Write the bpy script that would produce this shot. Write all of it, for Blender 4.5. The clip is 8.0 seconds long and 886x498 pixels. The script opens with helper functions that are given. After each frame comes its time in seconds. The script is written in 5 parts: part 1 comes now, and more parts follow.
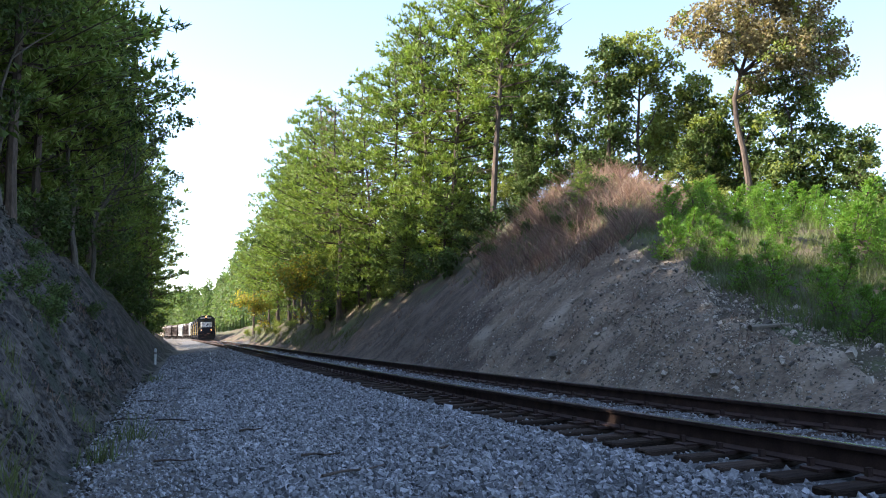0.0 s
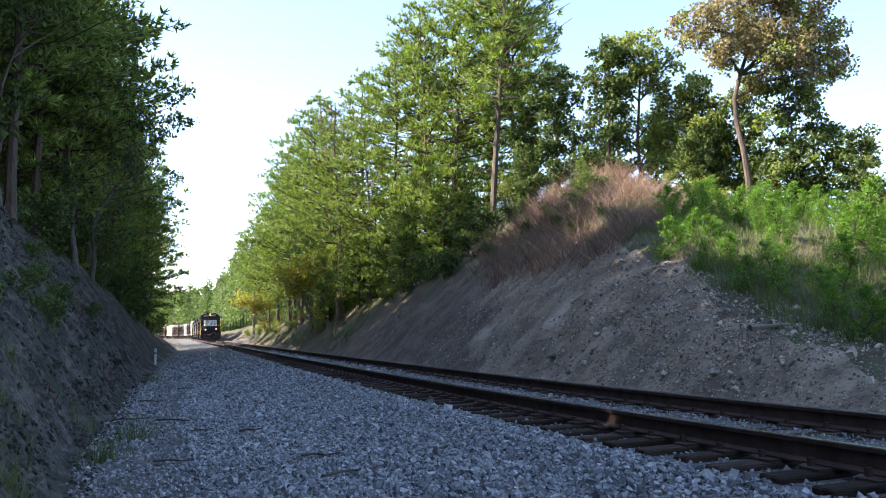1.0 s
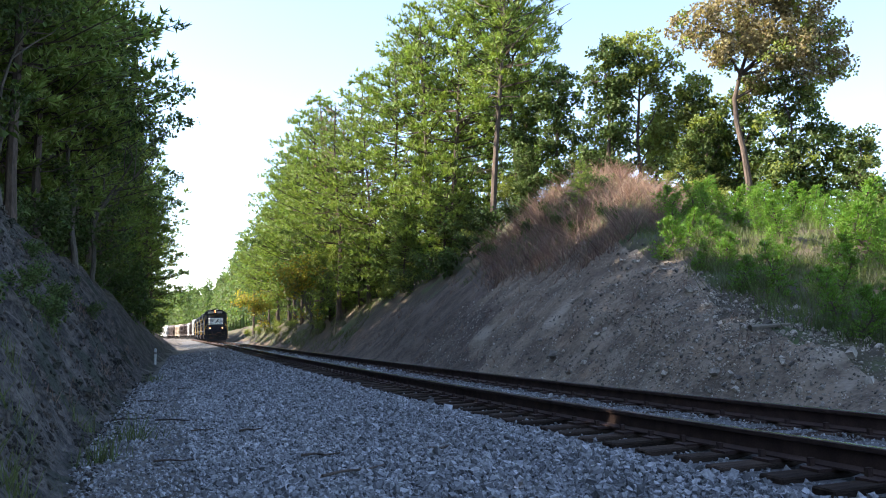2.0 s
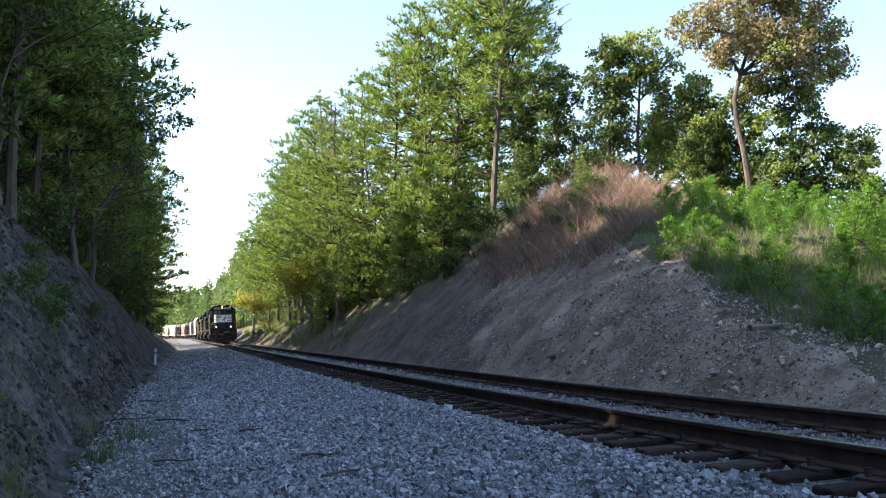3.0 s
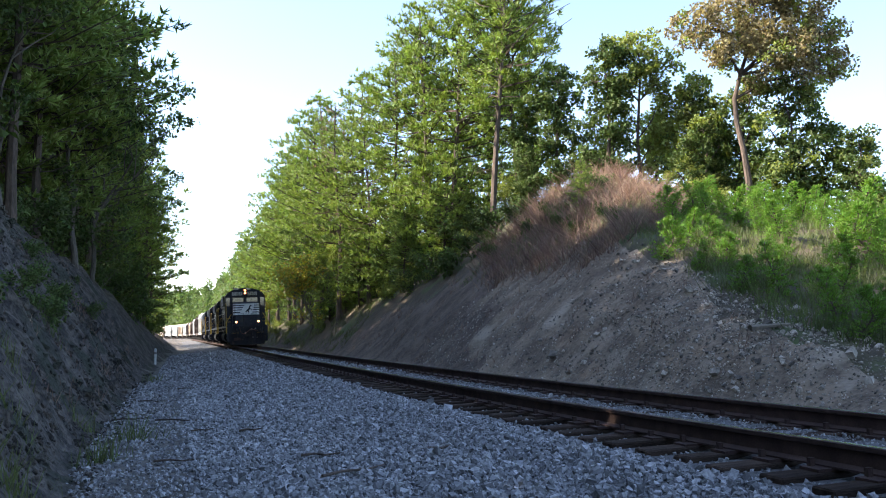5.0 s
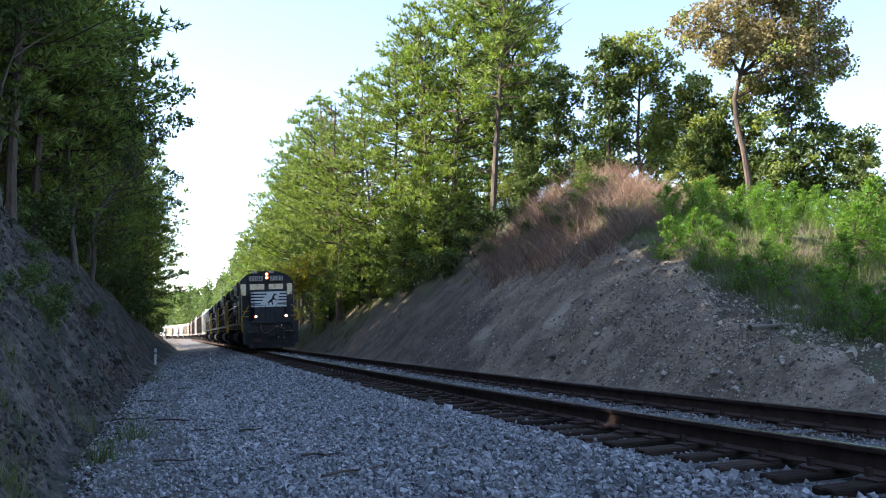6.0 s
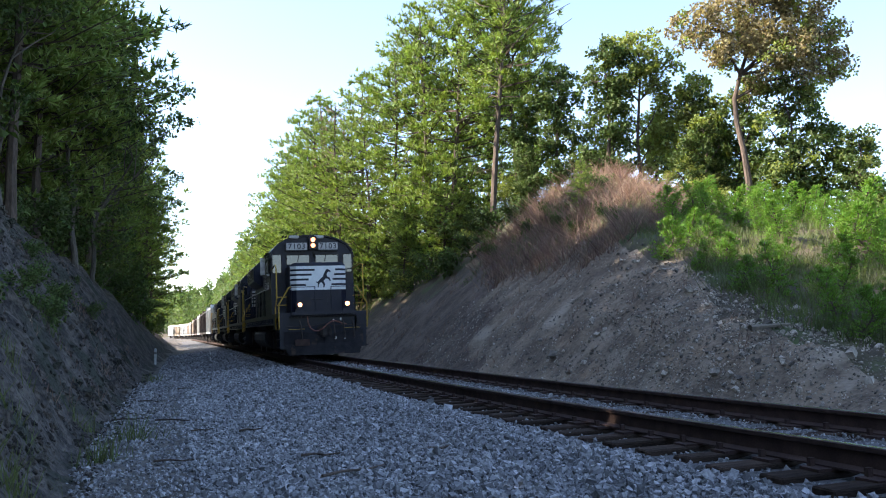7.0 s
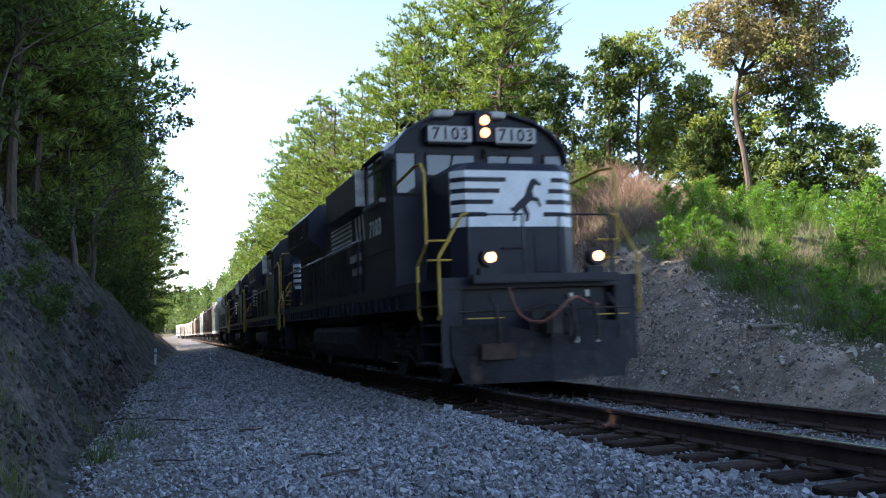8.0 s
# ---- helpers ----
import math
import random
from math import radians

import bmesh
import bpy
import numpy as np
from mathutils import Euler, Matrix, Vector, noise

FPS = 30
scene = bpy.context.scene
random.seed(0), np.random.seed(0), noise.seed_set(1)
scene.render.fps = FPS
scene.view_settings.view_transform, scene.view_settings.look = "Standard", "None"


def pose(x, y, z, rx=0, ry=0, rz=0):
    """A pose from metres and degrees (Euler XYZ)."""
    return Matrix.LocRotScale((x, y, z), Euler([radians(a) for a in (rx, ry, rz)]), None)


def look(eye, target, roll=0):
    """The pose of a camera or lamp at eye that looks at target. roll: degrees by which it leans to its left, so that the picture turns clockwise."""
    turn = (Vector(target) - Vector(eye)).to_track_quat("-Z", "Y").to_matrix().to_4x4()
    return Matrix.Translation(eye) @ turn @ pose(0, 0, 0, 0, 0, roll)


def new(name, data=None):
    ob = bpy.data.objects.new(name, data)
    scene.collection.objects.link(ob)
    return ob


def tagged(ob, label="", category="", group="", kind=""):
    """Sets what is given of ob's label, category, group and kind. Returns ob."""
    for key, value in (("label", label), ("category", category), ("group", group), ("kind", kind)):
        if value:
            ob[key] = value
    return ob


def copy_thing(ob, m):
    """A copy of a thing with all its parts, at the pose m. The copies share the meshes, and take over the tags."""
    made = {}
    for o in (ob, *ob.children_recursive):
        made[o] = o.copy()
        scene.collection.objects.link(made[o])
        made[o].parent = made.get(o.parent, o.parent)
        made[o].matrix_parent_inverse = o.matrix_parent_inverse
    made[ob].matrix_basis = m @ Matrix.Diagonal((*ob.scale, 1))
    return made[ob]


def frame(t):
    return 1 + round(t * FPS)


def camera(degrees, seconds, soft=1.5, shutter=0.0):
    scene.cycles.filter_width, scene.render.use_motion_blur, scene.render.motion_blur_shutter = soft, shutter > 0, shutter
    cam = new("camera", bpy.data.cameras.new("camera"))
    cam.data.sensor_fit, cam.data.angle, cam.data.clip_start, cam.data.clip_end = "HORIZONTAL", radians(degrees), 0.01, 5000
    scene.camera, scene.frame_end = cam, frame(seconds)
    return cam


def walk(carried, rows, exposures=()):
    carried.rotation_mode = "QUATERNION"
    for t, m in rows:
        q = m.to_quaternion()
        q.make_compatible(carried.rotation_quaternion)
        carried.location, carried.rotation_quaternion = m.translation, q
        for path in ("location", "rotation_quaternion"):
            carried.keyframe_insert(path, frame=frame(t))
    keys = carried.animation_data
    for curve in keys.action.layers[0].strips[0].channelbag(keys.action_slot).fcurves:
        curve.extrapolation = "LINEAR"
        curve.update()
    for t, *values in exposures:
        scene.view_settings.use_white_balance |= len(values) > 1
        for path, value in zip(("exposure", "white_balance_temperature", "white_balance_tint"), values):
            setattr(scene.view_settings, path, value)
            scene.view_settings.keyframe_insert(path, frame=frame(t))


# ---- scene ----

# ---- the line of the track: arc length s runs away from the camera, b is the offset to its right-hand side ----
D0, PSI = 5.2485, radians(18.366)


def bend(s):
    """Curvature of the track at s, to the left."""
    k = -0.001715 + 4.6e-5 * s - 2.707e-7 * s * s
    k = np.where(s > 100, 0.000178 * np.clip((130 - s) / 30, 0, 1), k)
    k = np.where(s < -10, -0.0022, k)
    return k + 0.0022 * np.clip((s - 215) / 80, 0, 1)


S_STEP = 0.5
S_TAB = np.arange(-80, 800, S_STEP)
_turn = np.cumsum(bend(S_TAB)) * S_STEP
PH_TAB = PSI + _turn - np.interp(0, S_TAB, _turn)
_x, _y = np.cumsum(-np.sin(PH_TAB)) * S_STEP, np.cumsum(np.cos(PH_TAB)) * S_STEP
X_TAB = D0 * math.cos(PSI) + _x - np.interp(0, S_TAB, _x)
Y_TAB = D0 * math.sin(PSI) + _y - np.interp(0, S_TAB, _y)
LEAN = 0.0318  # superelevation of the outer rail, radians


def rail_z(s):
    """Height of the rail top on the centre line."""
    return -0.00305 * np.maximum(s, -20) + 0.0004 * np.clip(15 - s, 0, 20) ** 2


def place(s, b, z=0.0, lean=True):
    """World point at s along the track, b beside it and z above the rail top."""
    ph = np.interp(s, S_TAB, PH_TAB)
    e = LEAN if lean else 0.0
    bb, zz = b * math.cos(e) - z * math.sin(e), b * math.sin(e) + z * math.cos(e)
    return Vector((float(np.interp(s, S_TAB, X_TAB) + bb * np.cos(ph)), float(np.interp(s, S_TAB, Y_TAB) + bb * np.sin(ph)), float(rail_z(s) + zz)))


def along(x, y):
    """s and b of world points, for numpy arrays."""
    x, y = np.asarray(x, float).ravel(), np.asarray(y, float).ravel()
    s_out, b_out = np.empty_like(x), np.empty_like(x)
    tx, ty, tp, ts = X_TAB[::4], Y_TAB[::4], PH_TAB[::4], S_TAB[::4]
    for i in range(0, len(x), 8000):
        xx, yy = x[i:i + 8000], y[i:i + 8000]
        j = np.argmin((xx[:, None] - tx) ** 2 + (yy[:, None] - ty) ** 2, axis=1)
        dx, dy, ph = xx - tx[j], yy - ty[j], tp[j]
        s_out[i:i + 8000] = ts[j] + dx * -np.sin(ph) + dy * np.cos(ph)
        b_out[i:i + 8000] = dx * np.cos(ph) + dy * np.sin(ph)
    return s_out, b_out


def wave(x, y, seed=0):
    """Cheap smooth noise on arrays, about -1 to 1."""
    v = 0
    rnd = random.Random(seed)
    for n in range(6):
        a, f, p = rnd.uniform(0, 6.28), 0.6 * 1.5 ** n / 1.5, rnd.uniform(0, 6.28)
        v = v + np.sin((x * np.cos(a) + y * np.sin(a)) * f + p + 0.8 * np.sin(x * f * 0.7 * np.sin(a) - y * f * 0.6 + p)) / (1 + 0.5 * n)
    return v / 2.2


def ground(s, b):
    """Height of the ground, for arrays of s and b."""
    s, b = np.asarray(s, float), np.asarray(b, float)
    base = rail_z(s)
    # ballast bed
    bed = np.interp(b, [-9, -6.2, -4.6, -3.2, -2.0, -1.65, -1.3, 1.5, 1.9, 2.6, 3.1, 9], [-0.74, -0.74, -0.60, -0.47, -0.31, -0.25, -0.24, -0.24, -0.27, -0.42, -0.34, -0.30])
    bed = bed + 0.045 * (np.abs(b) < 0.64)
    bed = bed + np.clip(b, -2, 2) * LEAN * (np.abs(b) < 2.6)
    # cut face and hillside behind the far rail
    top = np.interp(s, [-20, 2, 9.5, 13, 20, 27, 33, 38, 44, 51, 68, 100, 150, 260], [-0.3, -0.2, 0.1, 0.85, 2.7, 4.7, 6.9, 6.2, 4.5, 3.3, 2.5, 2.3, 2.2, 1.4])
    w1 = wave(s * 0.9, b * 0.9, 3)
    cut = -0.36 + 0.95 * (b - 3.2) + 0.16 * w1
    hill = top + 0.11 * (b - 3.2 - top) + 0.25 * wave(s * 0.35, b * 0.35, 5)
    hill = hill - 0.30 * np.maximum(b - 12.5, 0) + 0.22 * np.maximum(b - 24, 0)
    m = 0.22
    right = -m * np.log(np.exp(-np.clip(cut, -20, 20) / m) + np.exp(-np.clip(hill, -20, 20) / m))
    # rock cut beside the camera
    tall = np.interp(s, [-30, 40, 75, 110, 200], [4.7, 4.7, 3.4, 1.2, 0.5])
    d = -6.2 - b + 0.25 * wave(s * 0.7, b * 0.3, 9)
    rock = -0.74 + 1.45 * d + 0.22 * wave(s * 1.5, b * 1.5, 11) * np.clip(d, 0, 1)
    over = -0.74 + tall + 0.12 * np.maximum(d - 3.2, 0) + 0.2 * wave(s * 0.5, b * 0.5, 13)
    over = np.minimum(over, tall + 6)
    left = -m * np.log(np.exp(-np.clip(rock, -20, 20) / m) + np.exp(-np.clip(over, -20, 20) / m))
    z = np.where(b > 3.0, np.maximum(bed, right), np.where(b < -5.6, np.maximum(bed, left), bed))
    # broken surface of the two cut faces
    near = np.exp(-(np.clip(s - 18, 0, None) / 40) ** 2)
    edge = np.clip((b - 3.2) / 0.6, 0, 1) + np.clip((-6.3 - b) / 0.5, 0, 1) * 2.6
    chip = np.abs(wave(s * 2.3, b * 2.3, 21)) * 0.15 + np.abs(wave(s * 5.2, b * 5.2, 22)) * 0.09 + 0.03 * wave(s * 11, b * 11, 23)
    return base + z + near * edge * (chip - 0.06)


def ground_at(x, y):
    s, b = along(x, y)
    return ground(s, b)


def on_ground(s, b, sink=0.0):
    p = place(s, b, 0, False)
    return Vector((p.x, p.y, float(ground(s, b)) - sink))


# ---- camera: stands still ----
EYE = Vector((0, 0, 0.7707))
cam = camera(52.81, 8.0, soft=1.0, shutter=0.25)
_stand = look(EYE, EYE + Vector((0, math.cos(radians(5.286)), math.sin(radians(5.286)))), -0.417)
walk(cam, [(0.0, _stand), (8.0, _stand)], [(0.0, 2.13, 6750, 14), (8.0, 2.13, 6750, 14)])

# ---- daylight: low sun over the trees on the camera's side of the track ----
SUN_EL, SUN_AZ = radians(34.8), radians(-88)  # azimuth from +Y, clockwise
SUN_WAY = Vector((math.sin(SUN_AZ) * math.cos(SUN_EL), math.cos(SUN_AZ) * math.cos(SUN_EL), math.sin(SUN_EL)))
world = bpy.data.worlds.new("sky")
scene.world = world
world.use_nodes = True
_nt = world.node_tree
_sky = _nt.nodes.new("ShaderNodeTexSky")
_sky.sky_type, _sky.sun_disc = "NISHITA", False
_sky.sun_elevation, _sky.sun_rotation = SUN_EL, SUN_AZ
_sky.air_density, _sky.dust_density, _sky.ozone_density = 0.85, 0.45, 1.3
_nt.links.new(_sky.outputs[0], _nt.nodes["Background"].inputs[0])
_nt.nodes["Background"].inputs[1].default_value = 0.118
_sun = bpy.data.lights.new("sun", "SUN")
_sun.energy, _sun.angle, _sun.color = 5.0, radians(0.6), (1.0, 0.92, 0.80)
sun = new("sun", _sun)
sun.matrix_world = look(SUN_WAY * 200, (0, 0, 0))


# ---- materials ----
def surface(name, low, high, scale=4.0, rough=0.8, bump=0.3, fine=30.0, metal=0.0, island=0.0, each=0.0, through_light=None, stretch=(1, 1, 1), spec=0.5, stain=None, distance=0.02, band=(0.36, 0.64), passing=0.34):
    """Two-scale procedural surface. island / each: brightness spread per mesh island / per object; through_light: colour of the light let through (leaves)."""
    m = bpy.data.materials.new(name)
    m.use_nodes = True
    nt = m.node_tree
    nodes, link = nt.nodes, nt.links.new
    p = nodes["Principled BSDF"]
    p.inputs["Roughness"].default_value, p.inputs["Metallic"].default_value = rough, metal
    p.inputs["Specular IOR Level"].default_value = spec
    tc, mp = nodes.new("ShaderNodeTexCoord"), nodes.new("ShaderNodeMapping")
    mp.inputs["Scale"].default_value = stretch
    link(tc.outputs["Object"], mp.inputs[0])
    n1, n2 = nodes.new("ShaderNodeTexNoise"), nodes.new("ShaderNodeTexNoise")
    n1.inputs["Scale"].default_value, n2.inputs["Scale"].default_value = scale, fine
    n1.inputs["Detail"].default_value, n2.inputs["Detail"].default_value = 4, 3
    link(mp.outputs[0], n1.inputs["Vector"])
    link(mp.outputs[0], n2.inputs["Vector"])
    add = nodes.new("ShaderNodeMath")
    add.operation = "MULTIPLY_ADD"
    add.inputs[1].default_value = 0.6
    link(n1.outputs["Fac"], add.inputs[0])
    half = nodes.new("ShaderNodeMath")
    half.operation = "MULTIPLY"
    half.inputs[1].default_value = 0.4
    link(n2.outputs["Fac"], half.inputs[0])
    link(half.outputs[0], add.inputs[2])
    ramp = nodes.new("ShaderNodeValToRGB")
    ramp.color_ramp.elements[0].position, ramp.color_ramp.elements[1].position = band
    ramp.color_ramp.elements[0].color, ramp.color_ramp.elements[1].color = (*low, 1), (*high, 1)
    link(add.outputs[0], ramp.inputs[0])
    out = ramp.outputs[0]
    if stain:
        n3 = nodes.new("ShaderNodeTexNoise")
        n3.inputs["Scale"].default_value, n3.inputs["Detail"].default_value = stain[1], 5
        link(mp.outputs[0], n3.inputs["Vector"])
        r3 = nodes.new("ShaderNodeValToRGB")
        r3.color_ramp.elements[0].position, r3.color_ramp.elements[1].position = stain[2], stain[2] + 0.12
        link(n3.outputs["Fac"], r3.inputs[0])
        mx = nodes.new("ShaderNodeMixRGB")
        mx.inputs[2].default_value = (*stain[0], 1)
        link(r3.outputs[0], mx.inputs[0])
        link(out, mx.inputs[1])
        out = mx.outputs[0]
    if island or each:
        src = nodes.new("ShaderNodeNewGeometry").outputs["Random Per Island"] if island else nodes.new("ShaderNodeObjectInfo").outputs["Random"]
        mr = nodes.new("ShaderNodeMapRange")
        mr.inputs["To Min"].default_value, mr.inputs["To Max"].default_value = 1 - (island or each), 1 + (island or each)
        link(src, mr.inputs["Value"])
        hs = nodes.new("ShaderNodeHueSaturation")
        link(mr.outputs[0], hs.inputs["Value"])
        link(out, hs.inputs["Color"])
        if through_light:
            mh = nodes.new("ShaderNodeMapRange")
            mh.inputs["To Min"].default_value, mh.inputs["To Max"].default_value = 0.482, 0.528
            link(src, mh.inputs["Value"])
            link(mh.outputs[0], hs.inputs["Hue"])
        out = hs.outputs[0]
    link(out, p.inputs["Base Color"])
    if bump:
        bp = nodes.new("ShaderNodeBump")
        bp.inputs["Strength"].default_value, bp.inputs["Distance"].default_value = bump, distance
        link(add.outputs[0], bp.inputs["Height"])
        link(bp.outputs[0], p.inputs["Normal"])
    if through_light:
        tr, mixer = nodes.new("ShaderNodeBsdfTranslucent"), nodes.new("ShaderNodeMixShader")
        mul = nodes.new("ShaderNodeMixRGB")
        mul.blend_type = "MULTIPLY"
        mul.inputs[0].default_value = 1
        mul.inputs[2].default_value = (*through_light, 1)
        link(out, mul.inputs[1])
        link(mul.outputs[0], tr.inputs[0])
        mixer.inputs[0].default_value = passing
        link(p.outputs[0], mixer.inputs[1])
        link(tr.outputs[0], mixer.inputs[2])
        link(mixer.outputs[0], nodes["Material Output"].inputs[0])
    return m


M_BALLAST = surface("ballast_stone", (0.125, 0.127, 0.132), (0.34, 0.342, 0.35), 9, 0.8, 0.4, 60, island=0.6)
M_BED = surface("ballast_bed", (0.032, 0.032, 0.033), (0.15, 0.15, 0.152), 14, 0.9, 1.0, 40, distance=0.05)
M_CUT = surface("cut_bank_earth", (0.10, 0.075, 0.052), (0.245, 0.19, 0.135), 1.1, 0.95, 0.8, 12, stain=((0.33, 0.28, 0.215), 0.6, 0.56), distance=0.08, band=(0.42, 0.60))
# browner earth, with the tree shade on the farther bank put into its colour
M_DARKCUT = surface("shaded_cut_earth", (0.05, 0.036, 0.026), (0.145, 0.106, 0.077), 1.3, 0.95, 0.9, 10, stain=((0.14, 0.105, 0.085), 0.5, 0.60), distance=0.1, band=(0.40, 0.62))
M_DIRT = surface("gravelly_dirt", (0.06, 0.052, 0.044), (0.17, 0.155, 0.138), 6, 0.95, 0.8, 45, stain=((0.05, 0.042, 0.03), 1.4, 0.55), distance=0.03)
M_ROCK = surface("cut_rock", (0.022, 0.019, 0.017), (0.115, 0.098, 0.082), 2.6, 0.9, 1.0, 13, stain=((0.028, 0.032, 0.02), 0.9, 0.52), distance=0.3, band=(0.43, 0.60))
M_FLOOR = surface("forest_floor", (0.035, 0.028, 0.017), (0.085, 0.066, 0.04), 2.0, 0.95, 0.7, 20, stain=((0.05, 0.075, 0.02), 0.5, 0.52), distance=0.05)
M_RAIL = surface("rail_steel_rusted", (0.04, 0.025, 0.022), (0.085, 0.053, 0.045), 6, 0.8, 0.2, 70, metal=0.1, spec=0.25)
M_SHINE = surface("rail_head_polished", (0.42, 0.42, 0.44), (0.62, 0.62, 0.65), 3, 0.22, 0.03, 60, metal=1.0, stretch=(0.2, 0.2, 1))
M_TIE = surface("creosoted_timber", (0.022, 0.016, 0.013), (0.095, 0.066, 0.05), 3, 0.95, 0.6, 40, spec=0.1, each=0.4, stretch=(1, 5, 5))
M_BARK = surface("pine_bark", (0.035, 0.027, 0.022), (0.115, 0.085, 0.066), 5, 0.95, 0.9, 22, stretch=(1, 1, 0.25), each=0.25, distance=0.05)
M_GREYBARK = surface("grey_bark", (0.05, 0.044, 0.036), (0.15, 0.13, 0.11), 5, 0.95, 0.7, 22, stretch=(1, 1, 0.25), each=0.2, distance=0.04)
M_NEEDLE = surface("pine_needles", (0.10, 0.145, 0.038), (0.235, 0.30, 0.07), 0.7, 0.6, 0, 3, island=0.35, through_light=(1.5, 1.6, 0.7), spec=0.3, passing=0.22)
M_NEEDLE2 = surface("young_pine_needles", (0.075, 0.155, 0.022), (0.165, 0.29, 0.036), 0.9, 0.6, 0, 4, island=0.35, through_light=(1.6, 1.7, 0.6), spec=0.3, passing=0.25)
M_LEAF = surface("green_leaves", (0.125, 0.155, 0.045), (0.25, 0.285, 0.085), 0.6, 0.7, 0, 3, island=0.4, spec=0.25, through_light=(1.6, 1.6, 0.6))
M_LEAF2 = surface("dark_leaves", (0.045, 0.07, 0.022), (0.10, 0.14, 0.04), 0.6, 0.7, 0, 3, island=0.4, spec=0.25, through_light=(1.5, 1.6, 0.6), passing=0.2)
M_TAN = surface("turning_oak_leaves", (0.15, 0.13, 0.065), (0.30, 0.245, 0.135), 0.5, 0.7, 0, 3, island=0.4, spec=0.25, through_light=(1.4, 1.3, 0.8))
M_GOLD = surface("yellow_autumn_leaves", (0.30, 0.24, 0.04), (0.45, 0.36, 0.06), 0.6, 0.5, 0, 3, island=0.3, through_light=(1.5, 1.4, 0.6))
M_DRY = surface("dry_stalks", (0.12, 0.082, 0.066), (0.33, 0.225, 0.175), 0.6, 0.8, 0, 5, island=0.35, through_light=(1.2, 1.0, 0.9))
M_GRASS = surface("bank_grass", (0.06, 0.085, 0.03), (0.14, 0.16, 0.06), 0.6, 0.7, 0, 5, island=0.35, through_light=(1.4, 1.5, 0.7))
M_FAR = surface("distant_foliage", (0.06, 0.10, 0.035), (0.13, 0.17, 0.06), 0.1, 0.8, 0, 0.6, island=0.35, through_light=(1.4, 1.5, 0.8))
M_RUBBLE = surface("pale_shale", (0.14, 0.122, 0.098), (0.40, 0.355, 0.295), 6, 0.85, 0.4, 40, island=0.7)
M_DEADWOOD = surface("weathered_dead_wood", (0.10, 0.085, 0.065), (0.26, 0.22, 0.17), 4, 0.9, 0.4, 30, stretch=(1, 1, 0.3))
M_POST = surface("white_post_paint", (0.55, 0.55, 0.52), (0.78, 0.78, 0.75), 6, 0.6, 0.05, 40)
M_BLACK = surface("black_loco_paint", (0.009, 0.0105, 0.019), (0.017, 0.019, 0.033), 2.2, 0.40, 0.06, 40, stain=((0.026, 0.024, 0.024), 1.1, 0.60), spec=0.24)
M_GRIME = surface("sooty_running_gear", (0.024, 0.021, 0.021), (0.06, 0.052, 0.048), 5, 0.8, 0.3, 40, spec=0.15)
M_PLOW = surface("worn_dark_plow_steel", (0.011, 0.010, 0.013), (0.028, 0.026, 0.030), 4, 0.7, 0.25, 30, metal=0.1, spec=0.3, stain=((0.09, 0.06, 0.045), 2.5, 0.60))
M_WHITE = surface("white_loco_paint", (0.62, 0.63, 0.63), (0.76, 0.77, 0.77), 3, 0.45, 0.03, 30)
M_YELLOW = surface("yellow_handrail_paint", (0.36, 0.22, 0.025), (0.47, 0.30, 0.04), 8, 0.5, 0.05, 40)
M_BOARD = surface("number_board_face", (0.34, 0.33, 0.32), (0.46, 0.45, 0.43), 8, 0.5, 0, 40)
M_STEEL = surface("scuffed_steel", (0.22, 0.22, 0.22), (0.42, 0.42, 0.42), 6, 0.4, 0.1, 40, metal=0.9)
M_WHEEL = surface("wheel_steel", (0.06, 0.05, 0.045), (0.16, 0.14, 0.125), 6, 0.5, 0.1, 40, metal=0.6)
M_HOSE = surface("red_brown_air_hose", (0.09, 0.03, 0.02), (0.16, 0.06, 0.045), 8, 0.6, 0.1, 40)
M_GLASS = surface("cab_glass", (0.02, 0.025, 0.03), (0.03, 0.035, 0.04), 1, 0.06, 0, 3, spec=1.0)
M_GLASS.node_tree.nodes["Principled BSDF"].inputs["IOR"].default_value = 1.5
M_HOPPER = surface("pale_grey_hopper_paint", (0.42, 0.42, 0.40), (0.62, 0.61, 0.58), 1.2, 0.55, 0.05, 20, stain=((0.30, 0.24, 0.18), 0.8, 0.62), stretch=(1, 1, 0.4), each=0.12)
M_HOPPER2 = surface("tan_hopper_paint", (0.40, 0.33, 0.26), (0.56, 0.46, 0.36), 1.2, 0.55, 0.05, 20, stain=((0.26, 0.14, 0.08), 0.8, 0.58), stretch=(1, 1, 0.4), each=0.12)


M_HOPPER3 = surface("dark_brown_hopper_paint", (0.035, 0.022, 0.018), (0.075, 0.048, 0.038), 1.2, 0.6, 0.05, 20, stain=((0.10, 0.07, 0.05), 0.8, 0.60), stretch=(1, 1, 0.4))


def lamp_glow(name, colour, power):
    m = bpy.data.materials.new(name)
    m.use_nodes = True
    p = m.node_tree.nodes["Principled BSDF"]
    p.inputs["Base Color"].default_value = (*colour, 1)
    p.inputs["Emission Color"].default_value = (*colour, 1)
    p.inputs["Emission Strength"].default_value = power
    return m


M_HEAD = lamp_glow("headlight_glow", (1.0, 0.30, 0.11), 1.7)
M_DITCH = lamp_glow("ditch_light_glow", (1.0, 0.38, 0.15), 2.4)


